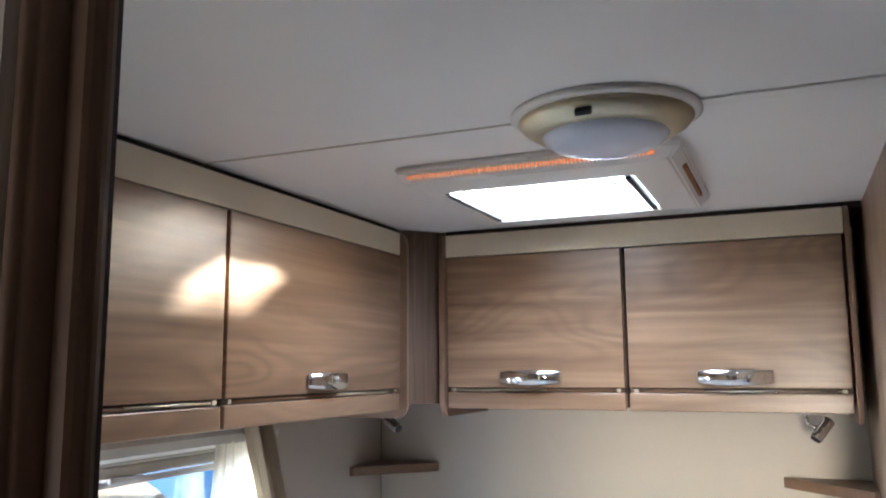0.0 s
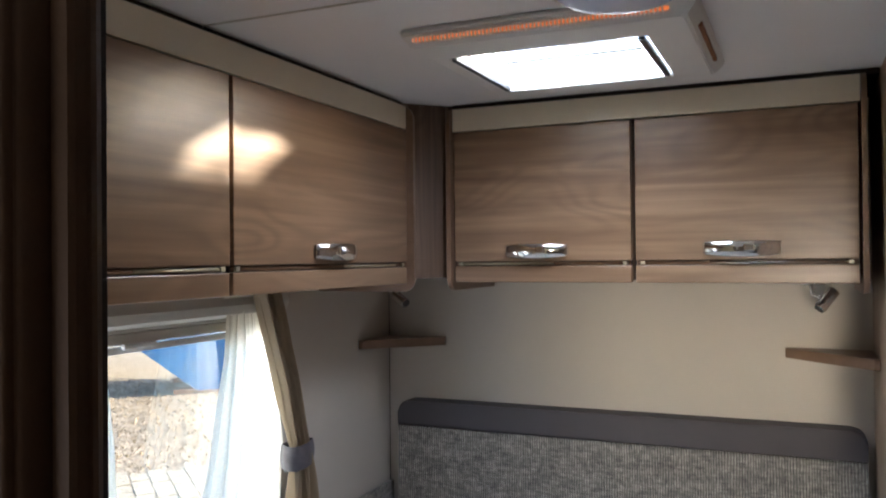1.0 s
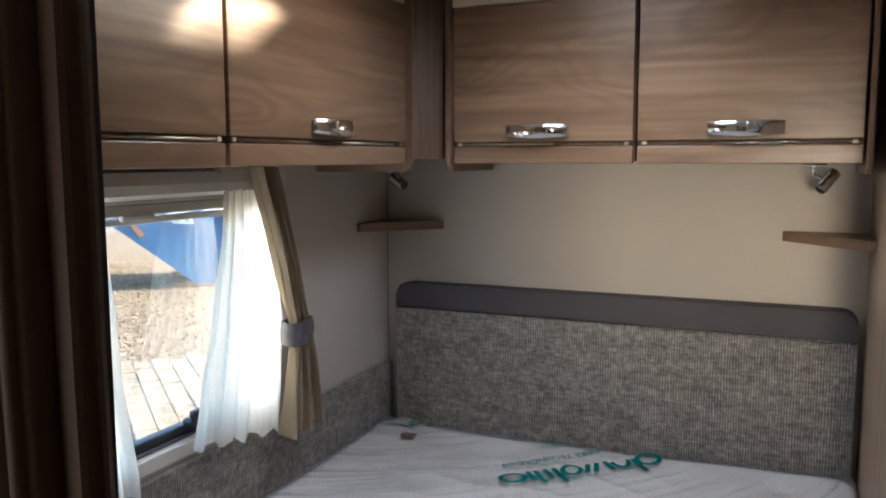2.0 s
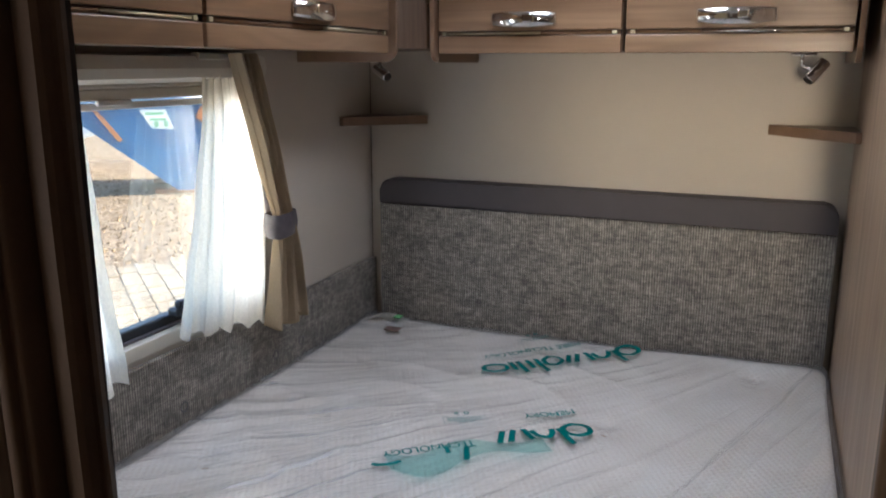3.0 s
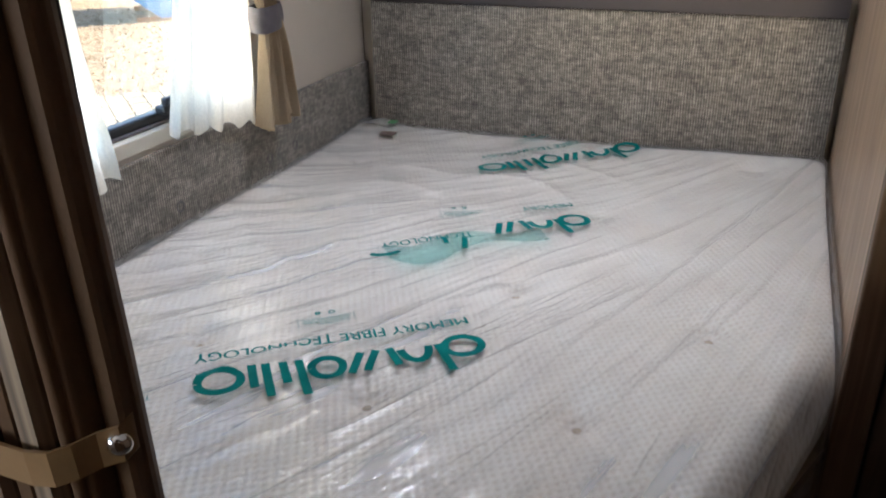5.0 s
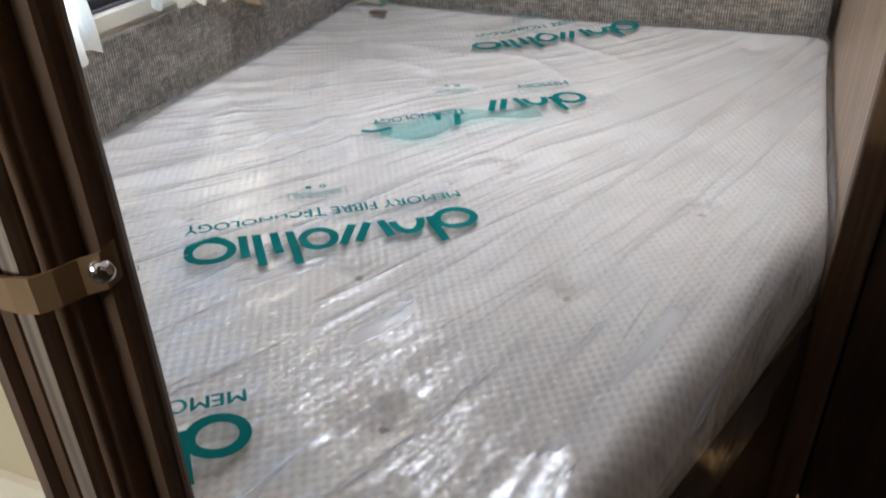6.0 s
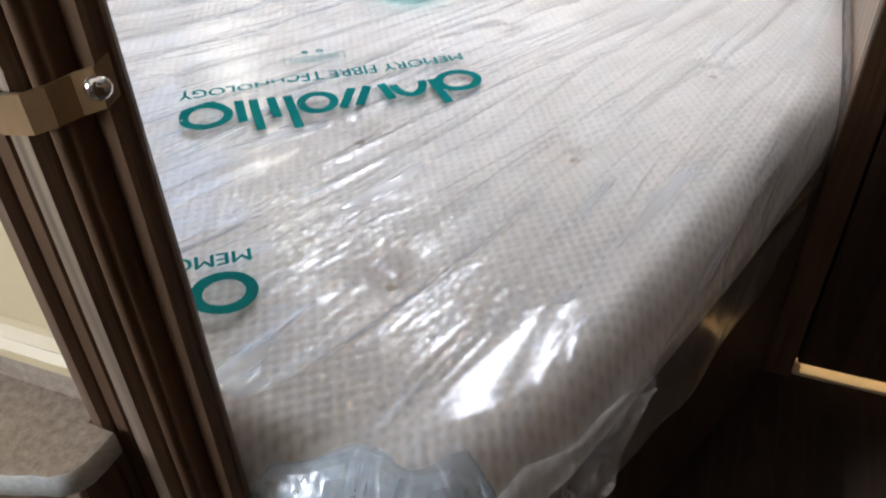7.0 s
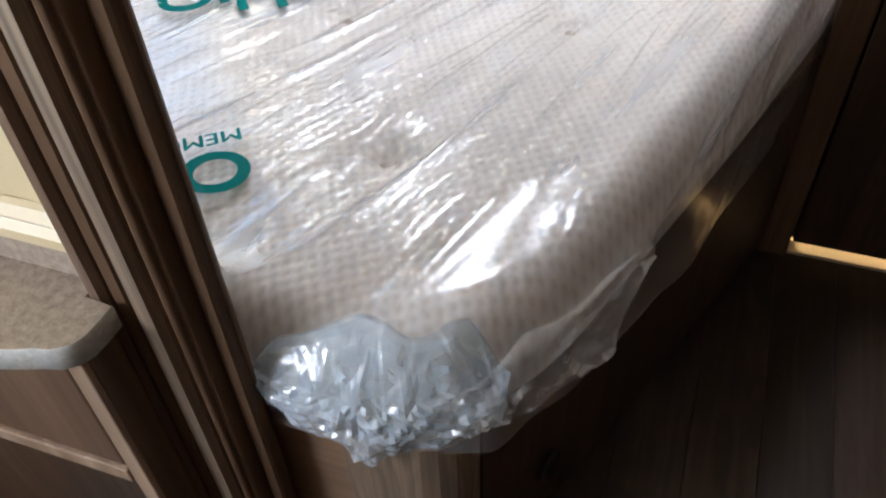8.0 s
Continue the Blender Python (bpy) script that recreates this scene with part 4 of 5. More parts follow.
film = thing("plastic_film", (0.75, -1.0, 0.60), "creased clear polythene wrapping laid over the mattress", "plastic film")
part("sheet", pillow(FOOT, 0.05, 800, 170, film_top, [(skirt_out(f), skirt_z(f)) for f in (1.0, 0.86, 0.72, 0.58, 0.44, 0.3, 0.18, 0.08, 0.0)]), M_FILM, film, "", True)

# loose bag end bunched over the foot corner: stations along the foot with the lower edge's height and outset
def hung_sheet(name, stations, lap, crumple, seed, material, label):
    bm, rng = new_bm(), random.Random(int(seed))
    nu, nv = 46, 18
    grid = []
    for i in range(nu + 1):
        u = i / nu * (len(stations) - 1)
        k = min(int(u), len(stations) - 2)
        x, y, low, outset = [a + (b - a) * (u - k) for a, b in zip(stations[k], stations[k + 1])]
        nrm = Vector((0, 0))
        for m, weight in ((k, 1 - u + k), (k + 1, u - k)):
            s0, s1 = stations[max(m - 2, 0)], stations[min(m + 2, len(stations) - 1)]
            nrm += weight * Vector((s1[1] - s0[1], s0[0] - s1[0])).normalized()
        nrm.normalize()
        col = []
        for j in range(nv + 1):
            v = j / nv
            soft = noise.noise((i * 0.16, v * 3.0, seed + 2))
            crease = (1 - abs(noise.noise((i * 0.13 + v * 1.6, v * 2.4 - i * 0.05, seed)))) ** 6
            crump = crumple * (0.014 * soft + 0.016 * crease + 0.0055 * rng.uniform(-1, 1))
            over = max(0.0, 1 - v / 0.32)
            down = max(0.0, (v - 0.32) / 0.68)
            ragged = lap * math.sin(math.pi * (i + 0.5) / (nu + 1)) ** 0.6 * (1 + 0.8 * noise.noise((i * 0.08, seed, 1.0)))
            q = Vector((x, y)) + nrm * (0.006 - ragged * over + outset * down ** 1.3 + (crumple * 0.010 * math.sin(math.pi * down) + crump) * max(0.4 * (1 - over), min(1, down * 4)))
            rest = film_z(q.x, q.y) - 0.062 * max(0.0, 1 - ragged * over / 0.068) ** 2 + 0.003 - 0.012 * over ** 2 + 0.15 * crump * (1 - over ** 2)
            drop_z = rest - 0.002
            col.append(bm.verts.new((q.x, q.y, rest if down == 0 else drop_z - (drop_z - low) * down + crump * 0.4 * min(1, down * 5))))
        grid.append(col)
    for i in range(nu):
        for j in range(nv):
            bm.faces.new((grid[i][j], grid[i + 1][j], grid[i + 1][j + 1], grid[i][j + 1]))
    bmesh.ops.triangulate(bm, faces=bm.faces)
    return part(name, bm, material, film, label)


hung_sheet("crumpled_end", [(0.885, -2.046, 0.530, 0.0), (0.905, -2.050, 0.492, 0.004), (0.945, -2.052, 0.474, 0.006), (0.975, -2.051, 0.462, 0.010), (1.000, -2.047, 0.440, 0.016), (1.022, -2.040, 0.462, 0.012),
                            (1.048, -2.028, 0.462, 0.010), (1.080, -2.006, 0.474, 0.014), (1.100, -1.980, 0.478, 0.030), (1.106, -1.965, 0.53, 0.010)], 0.062, 0.50, 1.0, M_FILM_BAG, "milky crumpled bag end")
hung_sheet("loose_flap", [(1.075, -2.025, 0.49, 0.006), (1.100, -2.000, 0.475, 0.014), (1.128, -1.965, 0.485, 0.020), (1.152, -1.925, 0.488, 0.024), (1.174, -1.872, 0.486, 0.040), (1.190, -1.835, 0.502, 0.02), (1.222, -1.76, 0.515, 0.006)], 0.012, 0.28, 4.0, M_FLAP,
           "hazy loose flap of film")


# ---------- print on the film ----------
READ, UP = Vector((-0.80, -0.60)), Vector((0.60, -0.80))


def lay(bm, origin, lift=0.006, turn=0.0):
    """Lays a flat drawing, in its own x and y, on the film at origin with the print's direction."""
    ca, sa = math.cos(turn), math.sin(turn)
    for v in bm.verts:
        x, y = v.co.x * ca - v.co.y * sa, v.co.x * sa + v.co.y * ca
        p = Vector(origin) + READ * x + UP * y
        v.co = (p.x, p.y, film_z(p.x, p.y) + lift)
    return bm


def stroke(bm, pts, width):
    """A ribbon of even width along a line of points."""
    left, right = [], []
    for i, p in enumerate(pts):
        a, b = Vector(pts[max(i - 1, 0)]), Vector(pts[min(i + 1, len(pts) - 1)])
        d = (b - a).normalized()
        n = Vector((-d.y, d.x)) * width / 2
        left.append(bm.verts.new((p[0] + n.x, p[1] + n.y, 0)))
        right.append(bm.verts.new((p[0] - n.x, p[1] - n.y, 0)))
    for i in range(len(pts) - 1):
        bm.faces.new((left[i], left[i + 1], right[i + 1], right[i]))
    return bm


def bow(cx, cy, rx, ry, a0, a1, n=22):
    return [(cx + rx * math.cos(radians(a0 + (a1 - a0) * k / n)), cy + ry * math.sin(radians(a0 + (a1 - a0) * k / n))) for k in range(n + 1)]


def line(p, q, n=8):
    return [(p[0] + (q[0] - p[0]) * k / n, p[1] + (q[1] - p[1]) * k / n) for k in range(n + 1)]


# abstract marks in place of the maker's name: rings, bows and bars of one band
MARKS = [
    bow(0.036, 0.036, 0.032, 0.029, 0, 360), line((0.078, 0.020), (0.070, 0.104)),
    bow(0.118, 0.020, 0.024, 0.040, 0, 180), line((0.160, 0.008), (0.152, 0.064)),
    line((0.182, 0.008), (0.206, 0.064)), line((0.208, 0.008), (0.232, 0.064)),
    bow(0.268, 0.036, 0.026, 0.027, 0, 360), line((0.312, 0.006), (0.306, 0.104)),
    line((0.338, 0.006), (0.334, 0.066)), line((0.366, 0.006), (0.362, 0.094)),
    line((0.388, 0.006), (0.386, 0.066)), bow(0.440, 0.036, 0.034, 0.027, 0, 360),
]


def letters(text, size, material_name):
    """Outline letters of the built-in font as a mesh, left edge at 0."""
    cu = bpy.data.curves.new("lettering", "FONT")
    cu.body, cu.size, cu.offset = text, size, 0.0
    ob = bpy.data.objects.new("lettering", cu)
    me = bpy.data.meshes.new_from_object(ob)
    bpy.data.objects.remove(ob)
    bm = new_bm()
    bm.from_mesh(me)
    bpy.data.meshes.remove(me)
    bmesh.ops.triangulate(bm, faces=bm.faces)
    twin = bmesh.ops.duplicate(bm, geom=bm.verts[:] + bm.edges[:] + bm.faces[:])
    for v in twin["geom"]:
        if isinstance(v, bmesh.types.BMVert):
            v.co += Vector((size * 0.035, size * 0.02, 0.0))
    long_edges = [e for e in bm.edges if e.calc_length() > 0.012]
    bmesh.ops.subdivide_edges(bm, edges=long_edges, cuts=2)
    return bm


def stretch(bm, length):
    xs = [v.co.x for v in bm.verts]
    k = length / (max(xs) - min(xs))
    lo = min(xs)
    for v in bm.verts:
        v.co.x = (v.co.x - lo) * k
    return bm


def printed_row(start, marks, text, text_start, text_len, box_at, turn=0.0):
    row = thing("film_print", (start[0], start[1], 0.6), "teal printed marks and lettering on clear film", "print", "film prints")
    for k in marks:
        part("mark", lay(stroke(new_bm(), MARKS[k], 0.0145), start, 0.006, turn), M_PRINT, row)
    if text:
        part("lettering", lay(stretch(letters(text, 0.036, ""), text_len), text_start, 0.006, turn), M_PRINT, row)
    if box_at:
        bm = new_bm()
        for k, (a, b) in enumerate(((0, 0.095), (0.004, 0.09), (0.002, 0.093), (0.006, 0.088), (0.03, 0.066))):
            stroke(bm, line((a, 0.006 * k), (b, 0.006 * k), 12), 0.0020)
        stroke(bm, line((-0.004, -0.006), (-0.004, 0.03)), 0.001)
        stroke(bm, line((0.099, -0.006), (0.099, 0.03)), 0.001)
        stroke(bm, bow(0.034, -0.020, 0.005, 0.005, 0, 360), 0.0035)
        stroke(bm, bow(0.060, -0.020, 0.0035, 0.0035, 0, 360), 0.005)
        part("small_print", lay(bm, box_at, 0.006, turn), M_PRINT, row)
    return row


FULL = list(range(len(MARKS)))
WORDS = "MEMORY FIBRE TECHNOLOGY"
printed_row((0.900, -0.078), FULL, "FIBRE TECHNOLOGY", (0.742, -0.110), 0.30, (0.645, -0.092))
printed_row((0.878, -0.622), [0, 1, 2, 3, 4, 5], "MEMORY", (0.834, -0.564), 0.13, (0.645, -0.69))
printed_row((0.832, -1.236), FULL, WORDS, (0.794, -1.193), 0.475, (0.592, -1.25))
printed_row((0.758, -1.817), FULL, WORDS, (0.735, -1.785), 0.475, None)
# the second print runs under a fold: the rest shows faintly through tinted film
row = thing("film_print", (0.6, -0.9, 0.6), "folded teal print, half hidden under tinted film", "print", "film prints")
part("lettering", lay(stretch(letters("TECHNOLOGY", 0.034, ""), 0.21), (0.673, -0.826)), M_PRINT, row)
part("mark", lay(stroke(new_bm(), line((0.0, 0.0), (0.018, 0.066)), 0.013), (0.668, -0.858)), M_PRINT, row)
part("mark", lay(stroke(new_bm(), line((0.0, 0.0), (0.002, 0.03)), 0.011), (0.628, -0.88)), M_PRINT, row)
part("mark", lay(stroke(new_bm(), bow(0.03, 0.0, 0.036, 0.016, 30, 150), 0.013), (0.555, -0.965)), M_PRINT, row)
bm = new_bm()
nx = 24
cols = [[bm.verts.new((0.36 * i / nx, (0.005 + 0.02 * math.sin(i * 0.4)) + (0.075 - 0.03 * math.sin(i * 0.27)) * j / 6, 0)) for j in range(7)] for i in range(nx + 1)]
for i in range(nx):
    for j in range(6):
        bm.faces.new((cols[i][j], cols[i + 1][j], cols[i + 1][j + 1], cols[i][j + 1]))
part("tinted_fold", lay(bm, (0.80, -0.735), 0.0035), M_TINT, row, "pale teal fold", True)
for y0, start in ((0, (0.425, -1.60)),):
    part("trade_mark", lay(stretch(letters("TM", 0.012, ""), 0.018), start), M_PRINT, row)

# papers in the corner of the bed
leaf = thing("leaflet", (0.11, -0.12, 0.61), "small printed leaflet in clear wrap on mattress", "leaflet")
bm = new_bm()
gridp = [[bm.verts.new((0.05 + 0.115 * i / 8 + 0.01 * j / 5, -0.155 + 0.035 * i / 8 + 0.055 * j / 5, 0.612 + 0.010 * math.sin(i * 0.6) + 0.004 * j / 5)) for j in range(6)] for i in range(9)]
for i in range(8):
    for j in range(5):
        bm.faces.new((gridp[i][j], gridp[i + 1][j], gridp[i + 1][j + 1], gridp[i][j + 1]))
bmesh.ops.solidify(bm, geom=bm.faces[:], thickness=0.002)
part("sheet", bm, M_PAPER, leaf, "", True)
part("green_patch", box(new_bm(), (0.135, -0.128, 0.622), (0.160, -0.10, 0.626), 0.001), M_GREEN, leaf)
tag = solid("sewn_label", box(new_bm(), (0.148, -0.222, 0.612), (0.196, -0.188, 0.616), 0.001), M_LABEL, "small brown sewn label lying on the film", "label")

# ---------- folding door and its frame ----------
jamb = thing("door_frame", (0.80, -2.09, 0.0), "ribbed elm door frame beside the folding door", "door frame")
part("outer_trim", prism(new_bm(), [(0.776, -2.078), (0.776, -2.098), (0.780, -2.104), (0.790, -2.104), (0.795, -2.098), (0.795, -2.05), (0.776, -2.05)], "z", 0.002, 1.948), M_WOOD_V, jamb)
part("bead", prism(new_bm(), [(0.797, -2.05), (0.797, -2.094), (0.801, -2.099), (0.813, -2.099), (0.817, -2.094), (0.817, -2.05)], "z", 0.002, 1.948), M_VINYL, jamb)
part("inner_trim", prism(new_bm(), [(0.823, -2.045), (0.823, -2.098), (0.827, -2.106), (0.842, -2.106), (0.847, -2.098), (0.847, -2.045)], "z", 0.002, 1.948), M_WOOD_POST, jamb)
part("groove", box(new_bm(), (0.816, -2.08, 0.003), (0.825, -2.045, 1.947)), M_GAP, jamb)

folding = thing("folding_door", (0.86, -2.08, 0.0), "brown vinyl folding door gathered open with tan strap", "folding door")


def pleat(x0, x1, front, back):
    w = x1 - x0
    return [(x0, back), (x0 + 0.1 * w, front + 0.012), (x0 + 0.25 * w, front + 0.003), (x0 + 0.5 * w, front), (x0 + 0.75 * w, front + 0.003), (x0 + 0.9 * w, front + 0.012), (x1, back)]


def lean(bm):
    """The gathered door leans back above its strap."""
    bmesh.ops.subdivide_edges(bm, edges=[e for e in bm.edges if abs(e.verts[0].co.z - e.verts[1].co.z) > 1.0], cuts=12)
    for v in bm.verts:
        f = max(0.0, min(1.0, (v.co.z - 0.95) / 0.45))
        v.co.x -= 0.0075 * f * f * (3 - 2 * f)
    return bm


part("pleat", lean(prism(new_bm(), pleat(0.849, 0.868, -2.102, -2.04), "z", 0.004, 1.946)), M_VINYL, folding, "", True)
part("pleat", lean(prism(new_bm(), pleat(0.852, 0.875, -2.096, -2.05), "z", 0.004, 1.946)), M_VINYL, folding, "", True)
part("hem", box(new_bm(), (0.8475, -2.07, 0.004), (0.8725, -2.044, 1.946)), M_GAP, folding)
part("lead_post", lean(prism(new_bm(), [(0.8735, -2.050), (0.8735, -2.077), (0.8755, -2.080), (0.888, -2.080), (0.891, -2.077), (0.891, -2.072), (0.8885, -2.071), (0.8885, -2.067), (0.890, -2.065), (0.889, -2.060), (0.882, -2.050)], "z", 0.004, 1.946)), M_VINYL, folding, "brown lead post")
strap_path = [(0.748, -2.106), (0.80, -2.111), (0.838, -2.113), (0.856, -2.111), (0.868, -2.102), (0.878, -2.090), (0.891, -2.0835), (0.8935, -2.074)]
bm = new_bm()
rows = []
for i, (x, y) in enumerate(strap_path):
    z = 0.985 + 0.020 * (i / 7) ** 1.5
    rows.append([bm.verts.new((x, y - 0.0010, z - 0.014)), bm.verts.new((x, y - 0.0018, z + 0.014)), bm.verts.new((x, y + 0.001, z + 0.014)), bm.verts.new((x, y + 0.001, z - 0.014))])
for r, q in zip(rows, rows[1:]):
    for k in range(4):
        bm.faces.new((r[k], r[(k + 1) % 4], q[(k + 1) % 4], q[k]))
bm.faces.new(rows[0])
bm.faces.new(list(reversed(rows[-1])))
strap = part("strap", bm, M_STRAP, folding, "tan retaining strap")
bm = new_bm()
lathe(bm, (0, 0, 0), [(0.0, 0.005), (0.004, 0.0045), (0.007, 0.003), (0.0085, 0.0), (0.0085, -0.002)], 24)
bmesh.ops.transform(bm, verts=bm.verts, matrix=Matrix.Translation((0.8900, -2.0860, 1.001)) @ Vector((0.45, -0.9, 0)).to_track_quat("Z", "Y").to_matrix().to_4x4())
part("press_stud", bm, M_CHROME, strap, "shiny chrome press stud", True)

# ---------- dresser beside the partition ----------
dresser = thing("dresser", (0.5, -2.15, 0.0), "brown dresser with speckled grey rounded worktop", "dresser")
TOPZ = 0.665
corner = [(0.0, -2.0765), (0.7752, -2.0765), (0.7752, -2.1046)]
corner_curve = [(0.804, -2.1066), (0.8035, -2.126), (0.802, -2.142), (0.796, -2.1535), (0.784, -2.1625), (0.768, -2.1662), (0.755, -2.1713), (0.740, -2.1758), (0.70, -2.187), (0.60, -2.213), (0.45, -2.246), (0.30, -2.272), (0.0, -2.312)]
part("worktop", prism(new_bm(), corner + corner_curve, "z", TOPZ - 0.026, TOPZ), M_WORKTOP, dresser, "speckled stone effect worktop")
edge_bm = new_bm()
lip = []
for k, p in enumerate(corner_curve):
    a, b = Vector(corner_curve[max(k - 1, 0)]), Vector(corner_curve[min(k + 1, len(corner_curve) - 1)])
    d = (b - a).normalized()
    e = Vector((-d.y, d.x))
    lip.append([edge_bm.verts.new((p[0] + e.x * w, p[1] + e.y * w, z)) for w, z in ((0.0, TOPZ - 0.027), (0.0016, TOPZ - 0.026), (0.0016, TOPZ - 0.002), (0.0, TOPZ + 0.0002))])
for r, q in zip(lip, lip[1:]):
    for k in range(3):
        edge_bm.faces.new((r[k], q[k], q[k + 1], r[k + 1]))
part("worktop_edge", edge_bm, M_WORKTOP_EDGE, dresser, "pale grey edging", True)
part("end_panel", box(new_bm(), (0.779, -2.146, 0.002), (0.795, -2.1075, TOPZ - 0.028), 0.002), M_WOOD_V, dresser)
part("panel_edge", box(new_bm(), (0.776, -2.1545, 0.002), (0.797, -2.1465, TOPZ - 0.028), 0.002), M_WOOD_PANEL, dresser, "pale edge of the end panel")
part("drawer_front", box(new_bm(), (0.01, -2.153, 0.455), (0.773, -2.137, TOPZ - 0.032), 0.003), M_WOOD_V, dresser)
part("shelf_rail", box(new_bm(), (0.01, -2.156, 0.428), (0.774, -2.135, 0.449), 0.002), M_WOOD_PANEL, dresser, "pale rail under the drawer")
# The recess's shade is put into this board's colour.
part("back_board", box(new_bm(), (0.01, -2.092, 0.002), (0.776, -2.080, 0.42)), M_WOOD_SHADED, dresser)
upstand = thing("worktop_upstand", (0.4, -2.08, TOPZ), "cream moulded upstand along the worktop", "moulding")
# Added upright strip standing in for the worktop's rear edge.
part("speckled_riser", box(new_bm(), (0.0, -2.0865, TOPZ + 0.0005), (0.7752, -2.0755, TOPZ + 0.034), 0.001), M_WORKTOP, upstand, "speckled strip added as the worktop's rear edge")
part("moulding", prism(new_bm(), [(-2.0755, TOPZ + 0.0345), (-2.089, TOPZ + 0.0345), (-2.089, TOPZ + 0.046), (-2.083, TOPZ + 0.054), (-2.087, TOPZ + 0.061), (-2.081, TOPZ + 0.071), (-2.0755, TOPZ + 0.075)], "x", 0.0, 0.7752), M_CREAM_PANEL, upstand)

# ---------- washroom door and frame ----------
wash = thing("washroom_door_frame", (1.45, -1.15, 0.0), "dark elm upright beside the washroom door", "door frame")
part("upright", box(new_bm(), (1.420, -1.166, 0.002), (1.474, -1.131, 1.948), 0.004), M_WOOD_V, wash)
door = thing("door_1", (1.8, -1.14, 0.026), "elm washroom door darkened as shade, shut, light under it", "door", "", "structure")
# Leaf darkened in colour to stand for the shade it lies in.
part("leaf", box(new_bm(), (1.480, -1.156, 0.036), (2.10, -1.132, 1.90), 0.003), M_WOOD_SHADED, door)
part("stop", box(new_bm(), (1.463, -1.1305, 0.026), (1.50, -1.110, 1.90)), M_GAP, door)
part("door_handle", tube(new_bm(), (2.03, -1.19, 0.98), (1.94, -1.19, 0.98), 0.008, n=14, bevel=0.002), M_CHROME, door)
part("handle_rose", tube(new_bm(), (2.03, -1.157, 0.98), (2.03, -1.19, 0.98), 0.009, n=14), M_CHROME, door)
solid("wall_washroom", box(new_bm(), (2.104, -1.16, 0.0), (2.234, -1.13, 1.949)), M_WOOD_V, "dark elm panel beside the washroom door", "wall", "structure")
solid("wall_washroom_header", box(new_bm(), (1.475, -1.16, 1.904), (2.103, -1.13, 1.949)), M_WOOD_V, "dark elm panel above the washroom door", "wall", "structure")
solid("washroom_mat", box(new_bm(), (1.478, -1.15, -0.003), (2.23, -0.6, 0.004), 0.001), M_CREAM, "pale washroom floor mat seen under the door", "mat")
opening_lamp("washroom_light", (1.8, -0.75, 1.0), (1.8, -1.0, 0.0), 0.4, 0.3, 0.65, (1.0, 0.66, 0.30))

# ---------- outside ----------
GZ = -0.55
bm = new_bm()
n = 60
pts = []
for i in range(n + 1):
    pts.append([])
    for j in range(n + 1):
        a, b = (i / n * 2 - 1), (j / n * 2 - 1)
        x, y = -4 + 600 * a * abs(a) ** 2, 4 + 600 * b * abs(b) ** 2
        z = GZ + (0.012 * noise.noise((x * 2.2, y * 2.2, 0)) if abs(x) < 40 and abs(y) < 40 else 0)
        pts[-1].append(bm.verts.new((x, y, z)))
for i in range(n):
    for j in range(n):
        bm.faces.new((pts[i][j], pts[i + 1][j], pts[i + 1][j + 1], pts[i][j + 1]))
solid("ground", bm, M_GRAVEL, "pale golden gravel yard", "gravel", "structure", "", True)

# loose stones of the yard where the window shows it
bm = new_bm()
rng = random.Random(4)
for k in range(2600):
    x, y = rng.uniform(-9.5, -3.2), rng.uniform(2.0, 8.5)
    s = rng.uniform(0.010, 0.026)
    m = Matrix.Translation((x, y, GZ + s * 0.45)) @ Euler((rng.random() * 6, rng.random() * 6, rng.random() * 6)).to_matrix().to_4x4() @ Matrix.Diagonal((s, s * rng.uniform(0.6, 1), s * rng.uniform(0.5, 0.8), 1))
    vs = [bm.verts.new(m @ Vector(c)) for c in ((1, 0, 0), (-1, 0, 0), (0, 1, 0), (0, -1, 0), (0, 0, 1), (0, 0, -1))]
    for a, b, c in ((0, 2, 4), (2, 1, 4), (1, 3, 4), (3, 0, 4), (2, 0, 5), (1, 2, 5), (3, 1, 5), (0, 3, 5)):
        bm.faces.new((vs[a], vs[b], vs[c]))
solid("loose_gravel", bm, M_GRAVEL, "loose golden gravel stones on the yard", "gravel", "stuff")

# blue skip, seen end-on from its side
SK = Vector((-7.55, 7.35))
RT, AW = Vector((0.735, 0.678)), Vector((-0.678, 0.735))


def yard(a, b, z):
    p = SK + RT * a + AW * b
    return (p.x, p.y, GZ + z)


def yard_prism(bm, outline, b0, b1):
    lower, upper = [bm.verts.new(yard(a, b0, z)) for a, z in outline], [bm.verts.new(yard(a, b1, z)) for a, z in outline]
    m = len(outline)
    bm.faces.new(lower)
    bm.faces.new(list(reversed(upper)))
    for i in range(m):
        bm.faces.new((lower[i], upper[i], upper[(i + 1) % m], lower[(i + 1) % m]))
    return bm


skip = thing("skip", yard(0.8, 0.8, 0), "blue steel rubbish skip with rust streaks on gravel", "skip")
bm = yard_prism(new_bm(), [(0.34, 0.06), (2.1, 0.06), (3.1, 1.42), (-1.28, 1.42), (-1.28, 1.34)], 0.0, 1.7)
part("hull", bm, M_SKIP, skip)
part("rim_rail", yard_prism(new_bm(), [(-1.34, 1.38), (3.16, 1.38), (3.16, 1.47), (-1.34, 1.47)], -0.06, 0.02), M_SKIP, skip, "blue rim rail")
part("end_edge", yard_prism(new_bm(), [(-0.84, 1.37), (-0.78, 1.37), (-0.40, 0.86), (-0.46, 0.82)], -0.022, 0.004), M_RUST, skip, "rusty weld seam")
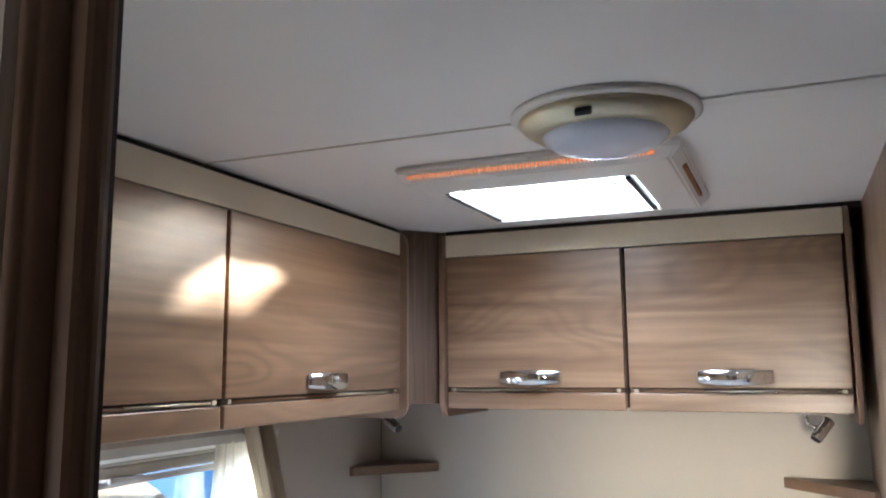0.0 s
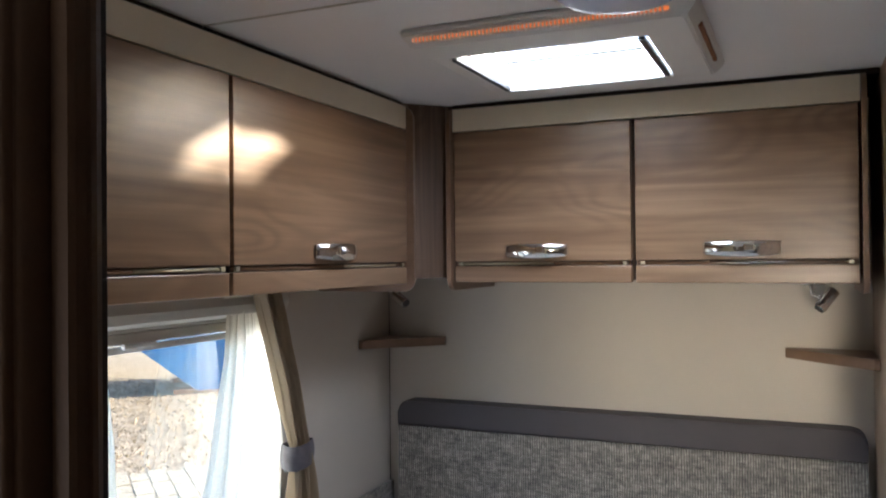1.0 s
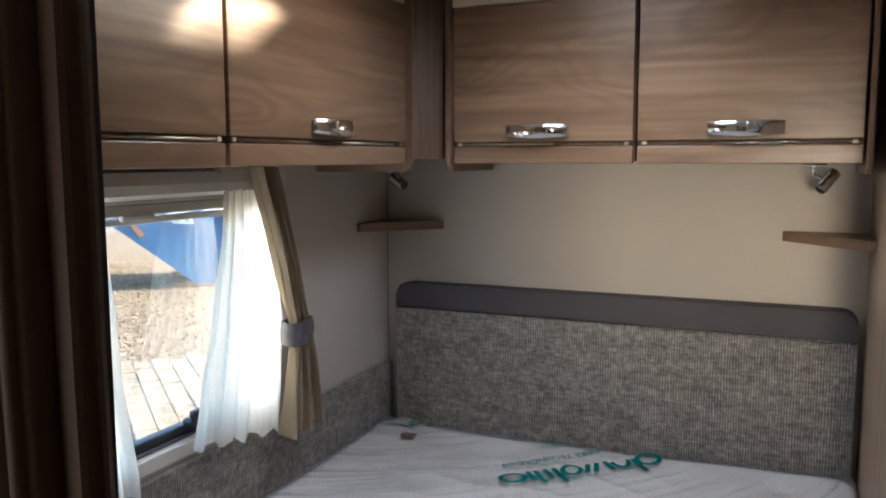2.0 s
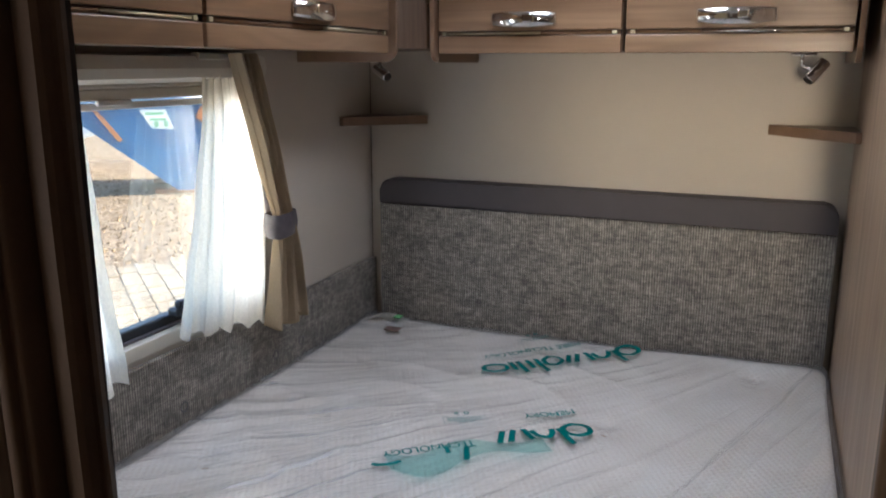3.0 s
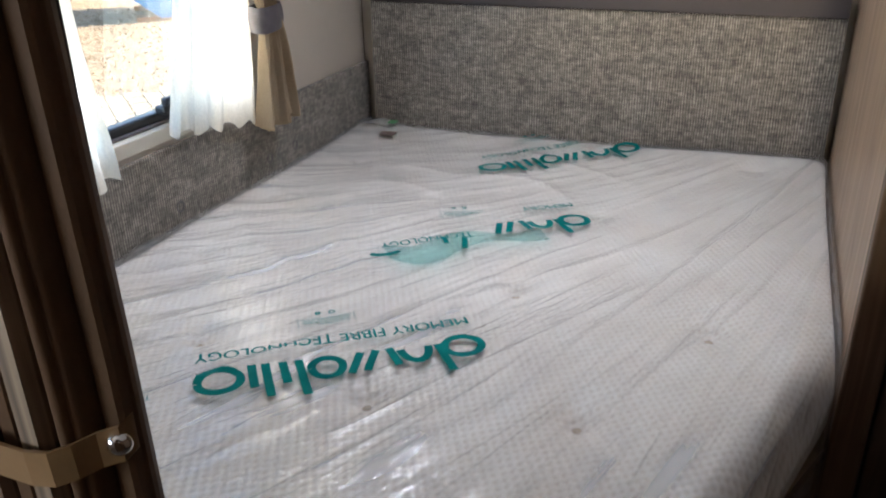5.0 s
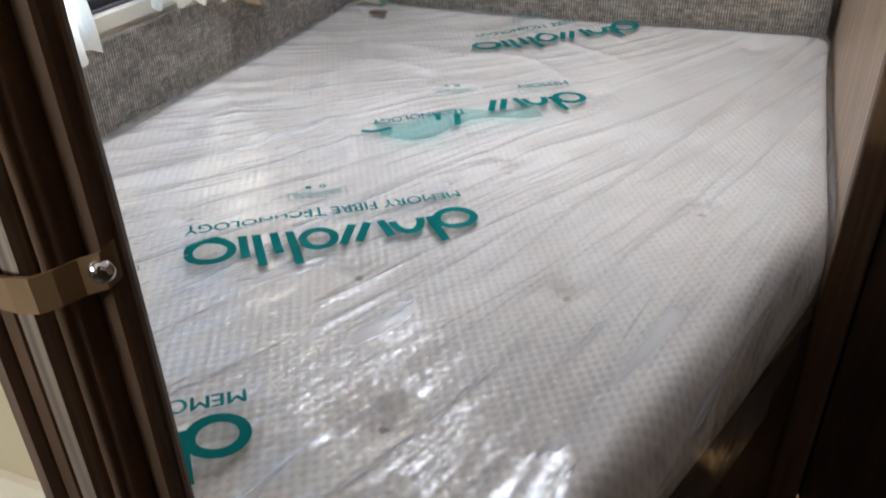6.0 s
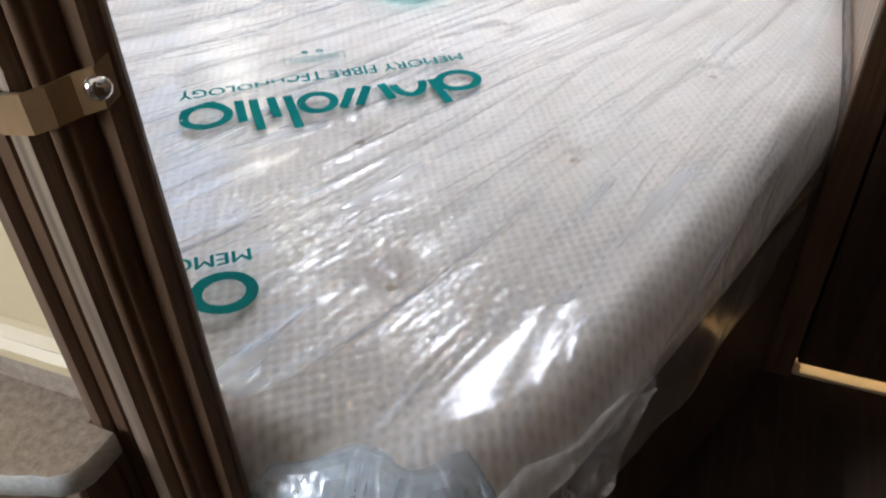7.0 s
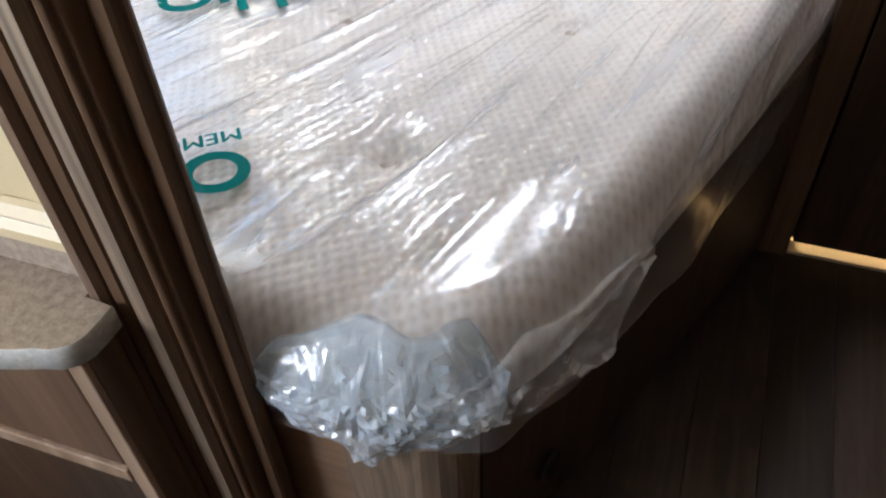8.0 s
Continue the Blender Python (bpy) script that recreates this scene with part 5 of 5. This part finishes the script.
part("skid", yard_prism(new_bm(), [(0.0, 0.0), (2.1, 0.0), (2.1, 0.07), (0.0, 0.07)], 0.1, 0.3), M_RUST, skip)
part("skid", yard_prism(new_bm(), [(0.0, 0.0), (2.1, 0.0), (2.1, 0.07), (0.0, 0.07)], 1.4, 1.6), M_RUST, skip)
part("side_rib", yard_prism(new_bm(), [(0.92, 0.08), (1.02, 0.08), (1.12, 1.38), (1.02, 1.38)], -0.05, 0.004), M_SKIP, skip)
part("lifting_lug", yard_prism(new_bm(), [(0.66, 1.18), (0.74, 1.34), (0.80, 1.33), (0.92, 1.14), (1.0, 1.1), (0.98, 1.0), (0.88, 1.02)], -0.10, -0.052), M_RUST, skip, "rusty lifting lug")
part("sign", yard_prism(new_bm(), [(-0.14, 1.30), (0.24, 1.30), (0.34, 1.00), (0.02, 1.02)], -0.012, -0.002), M_SIGN, skip, "white notice with green print")
for k, (a0, a1, z0, z1) in enumerate(((-0.06, 0.2, 1.22, 1.26), (0.0, 0.24, 1.14, 1.17), (0.06, 0.12, 1.04, 1.13), (0.2, 0.26, 1.04, 1.13))):
    part("sign_bar", yard_prism(new_bm(), [(a0, z0), (a1, z0), (a1, z1), (a0, z1)], -0.018, -0.013), M_GREEN, skip)

trailer = thing("white_trailer", yard(-3.0, 1.8, 0), "white trailer body standing behind the skip", "trailer")
part("body", yard_prism(new_bm(), [(-6.0, 0.55), (-1.55, 0.62), (-0.55, 0.95), (-0.4, 2.6), (-6.0, 2.6)], 2.2, 4.3), M_TRAILER, trailer)
part("skirt_strip", yard_prism(new_bm(), [(-6.0, 0.50), (-1.5, 0.57), (-0.5, 0.90), (-0.5, 0.97), (-1.5, 0.64), (-6.0, 0.57)], 2.16, 2.2), M_SIGN, trailer)
for b in (2.3, 4.0):
    wheel = part("wheel", new_bm(), M_TYRE, trailer)
    p, q = Vector(yard(-3.6, b, 0.33)), Vector(yard(-3.6, b + 0.2, 0.33))
    bm = tube(new_bm(), p, q, 0.33, n=28, bevel=0.03)
    me = wheel.data
    bm.to_mesh(me)
    bm.free()

# hedge line and pale shed far off close the yard
bm = new_bm()
rng = random.Random(9)
for k in range(1500):
    a, b = rng.uniform(-30, 30), rng.uniform(-1.2, 1.2)
    z = rng.uniform(0, 2.4 + 0.5 * math.sin(a * 0.7))
    s = rng.uniform(0.15, 0.45)
    c = Vector((-26 + 0.735 * a - 0.678 * b, 24 + 0.678 * a + 0.735 * b, GZ + z))
    for _ in range(3):
        d = [Vector((rng.uniform(-s, s), rng.uniform(-s, s), rng.uniform(-s, s))) for _ in range(3)]
        bm.faces.new([bm.verts.new(c + v) for v in d])
solid("hedge", bm, plain("hedge_leaves", (0.05, 0.075, 0.03), 0.7, vary=0.4, scale=2), "dark green hedge behind the yard", "hedge", "stuff")

# ---------- pieces: floor planks and paving blocks ----------
rng = random.Random(12)
plank_mesh = {}
for i in range(12):
    x0 = 0.90 + i * 0.112
    y = -3.6 - rng.uniform(0, 0.8)
    while y < -0.02:
        length = 0.9
        top = min(y + length, -1.165 if x0 > 1.40 else -0.02)
        if top - y > 0.05:
            key = round(top - y, 3)
            if key not in plank_mesh:
                plank_mesh[key] = mesh_of("plank", box(new_bm(), (0.0, 0.0, -0.0038), (0.1105, top - y - 0.0015, 0.0), 0.0007, 1), M_FLOOR)
            ob = new("plank", plank_mesh[key])
            ob.location = (x0, y, 0.0)
            ob.parent = floor
        y += length

pavement = solid("pavement", prism(new_bm(), [tuple(Vector((-4.86, 3.46)) + Vector(p)) for p in ((0, 0), (1.05, 1.10), (2.95, -0.55), (1.9, -1.65))], "z", GZ - 0.03, GZ + 0.019), M_GRAVEL,
                 "pale concrete block paving at the gravel's edge", "paving", "structure")
e1, e2 = Vector((1.05, 1.10)).normalized(), Vector((1.9, -1.65)).normalized()
block = mesh_of("paver", box(new_bm(), (-0.115, -0.081, -0.03), (0.115, 0.081, 0.0), 0.005, 1), M_PAVER)
ang = math.atan2(e2.y, e2.x)
for r in range(9):
    for c in range(10):
        p = Vector((-4.86, 3.46)) + e1 * (0.09 + 0.171 * r) + e2 * (0.13 + 0.2535 * c + (0.126 if r % 2 else 0))
        ob = new("paver", block)
        ob.matrix_basis = Matrix.Translation((p.x, p.y, GZ + 0.028 + rng.uniform(-0.003, 0.003))) @ Matrix.Rotation(ang + rng.uniform(-0.01, 0.01), 4, "Z") @ Matrix.Rotation(rng.uniform(-0.01, 0.01), 4, "X")
        ob.parent = pavement
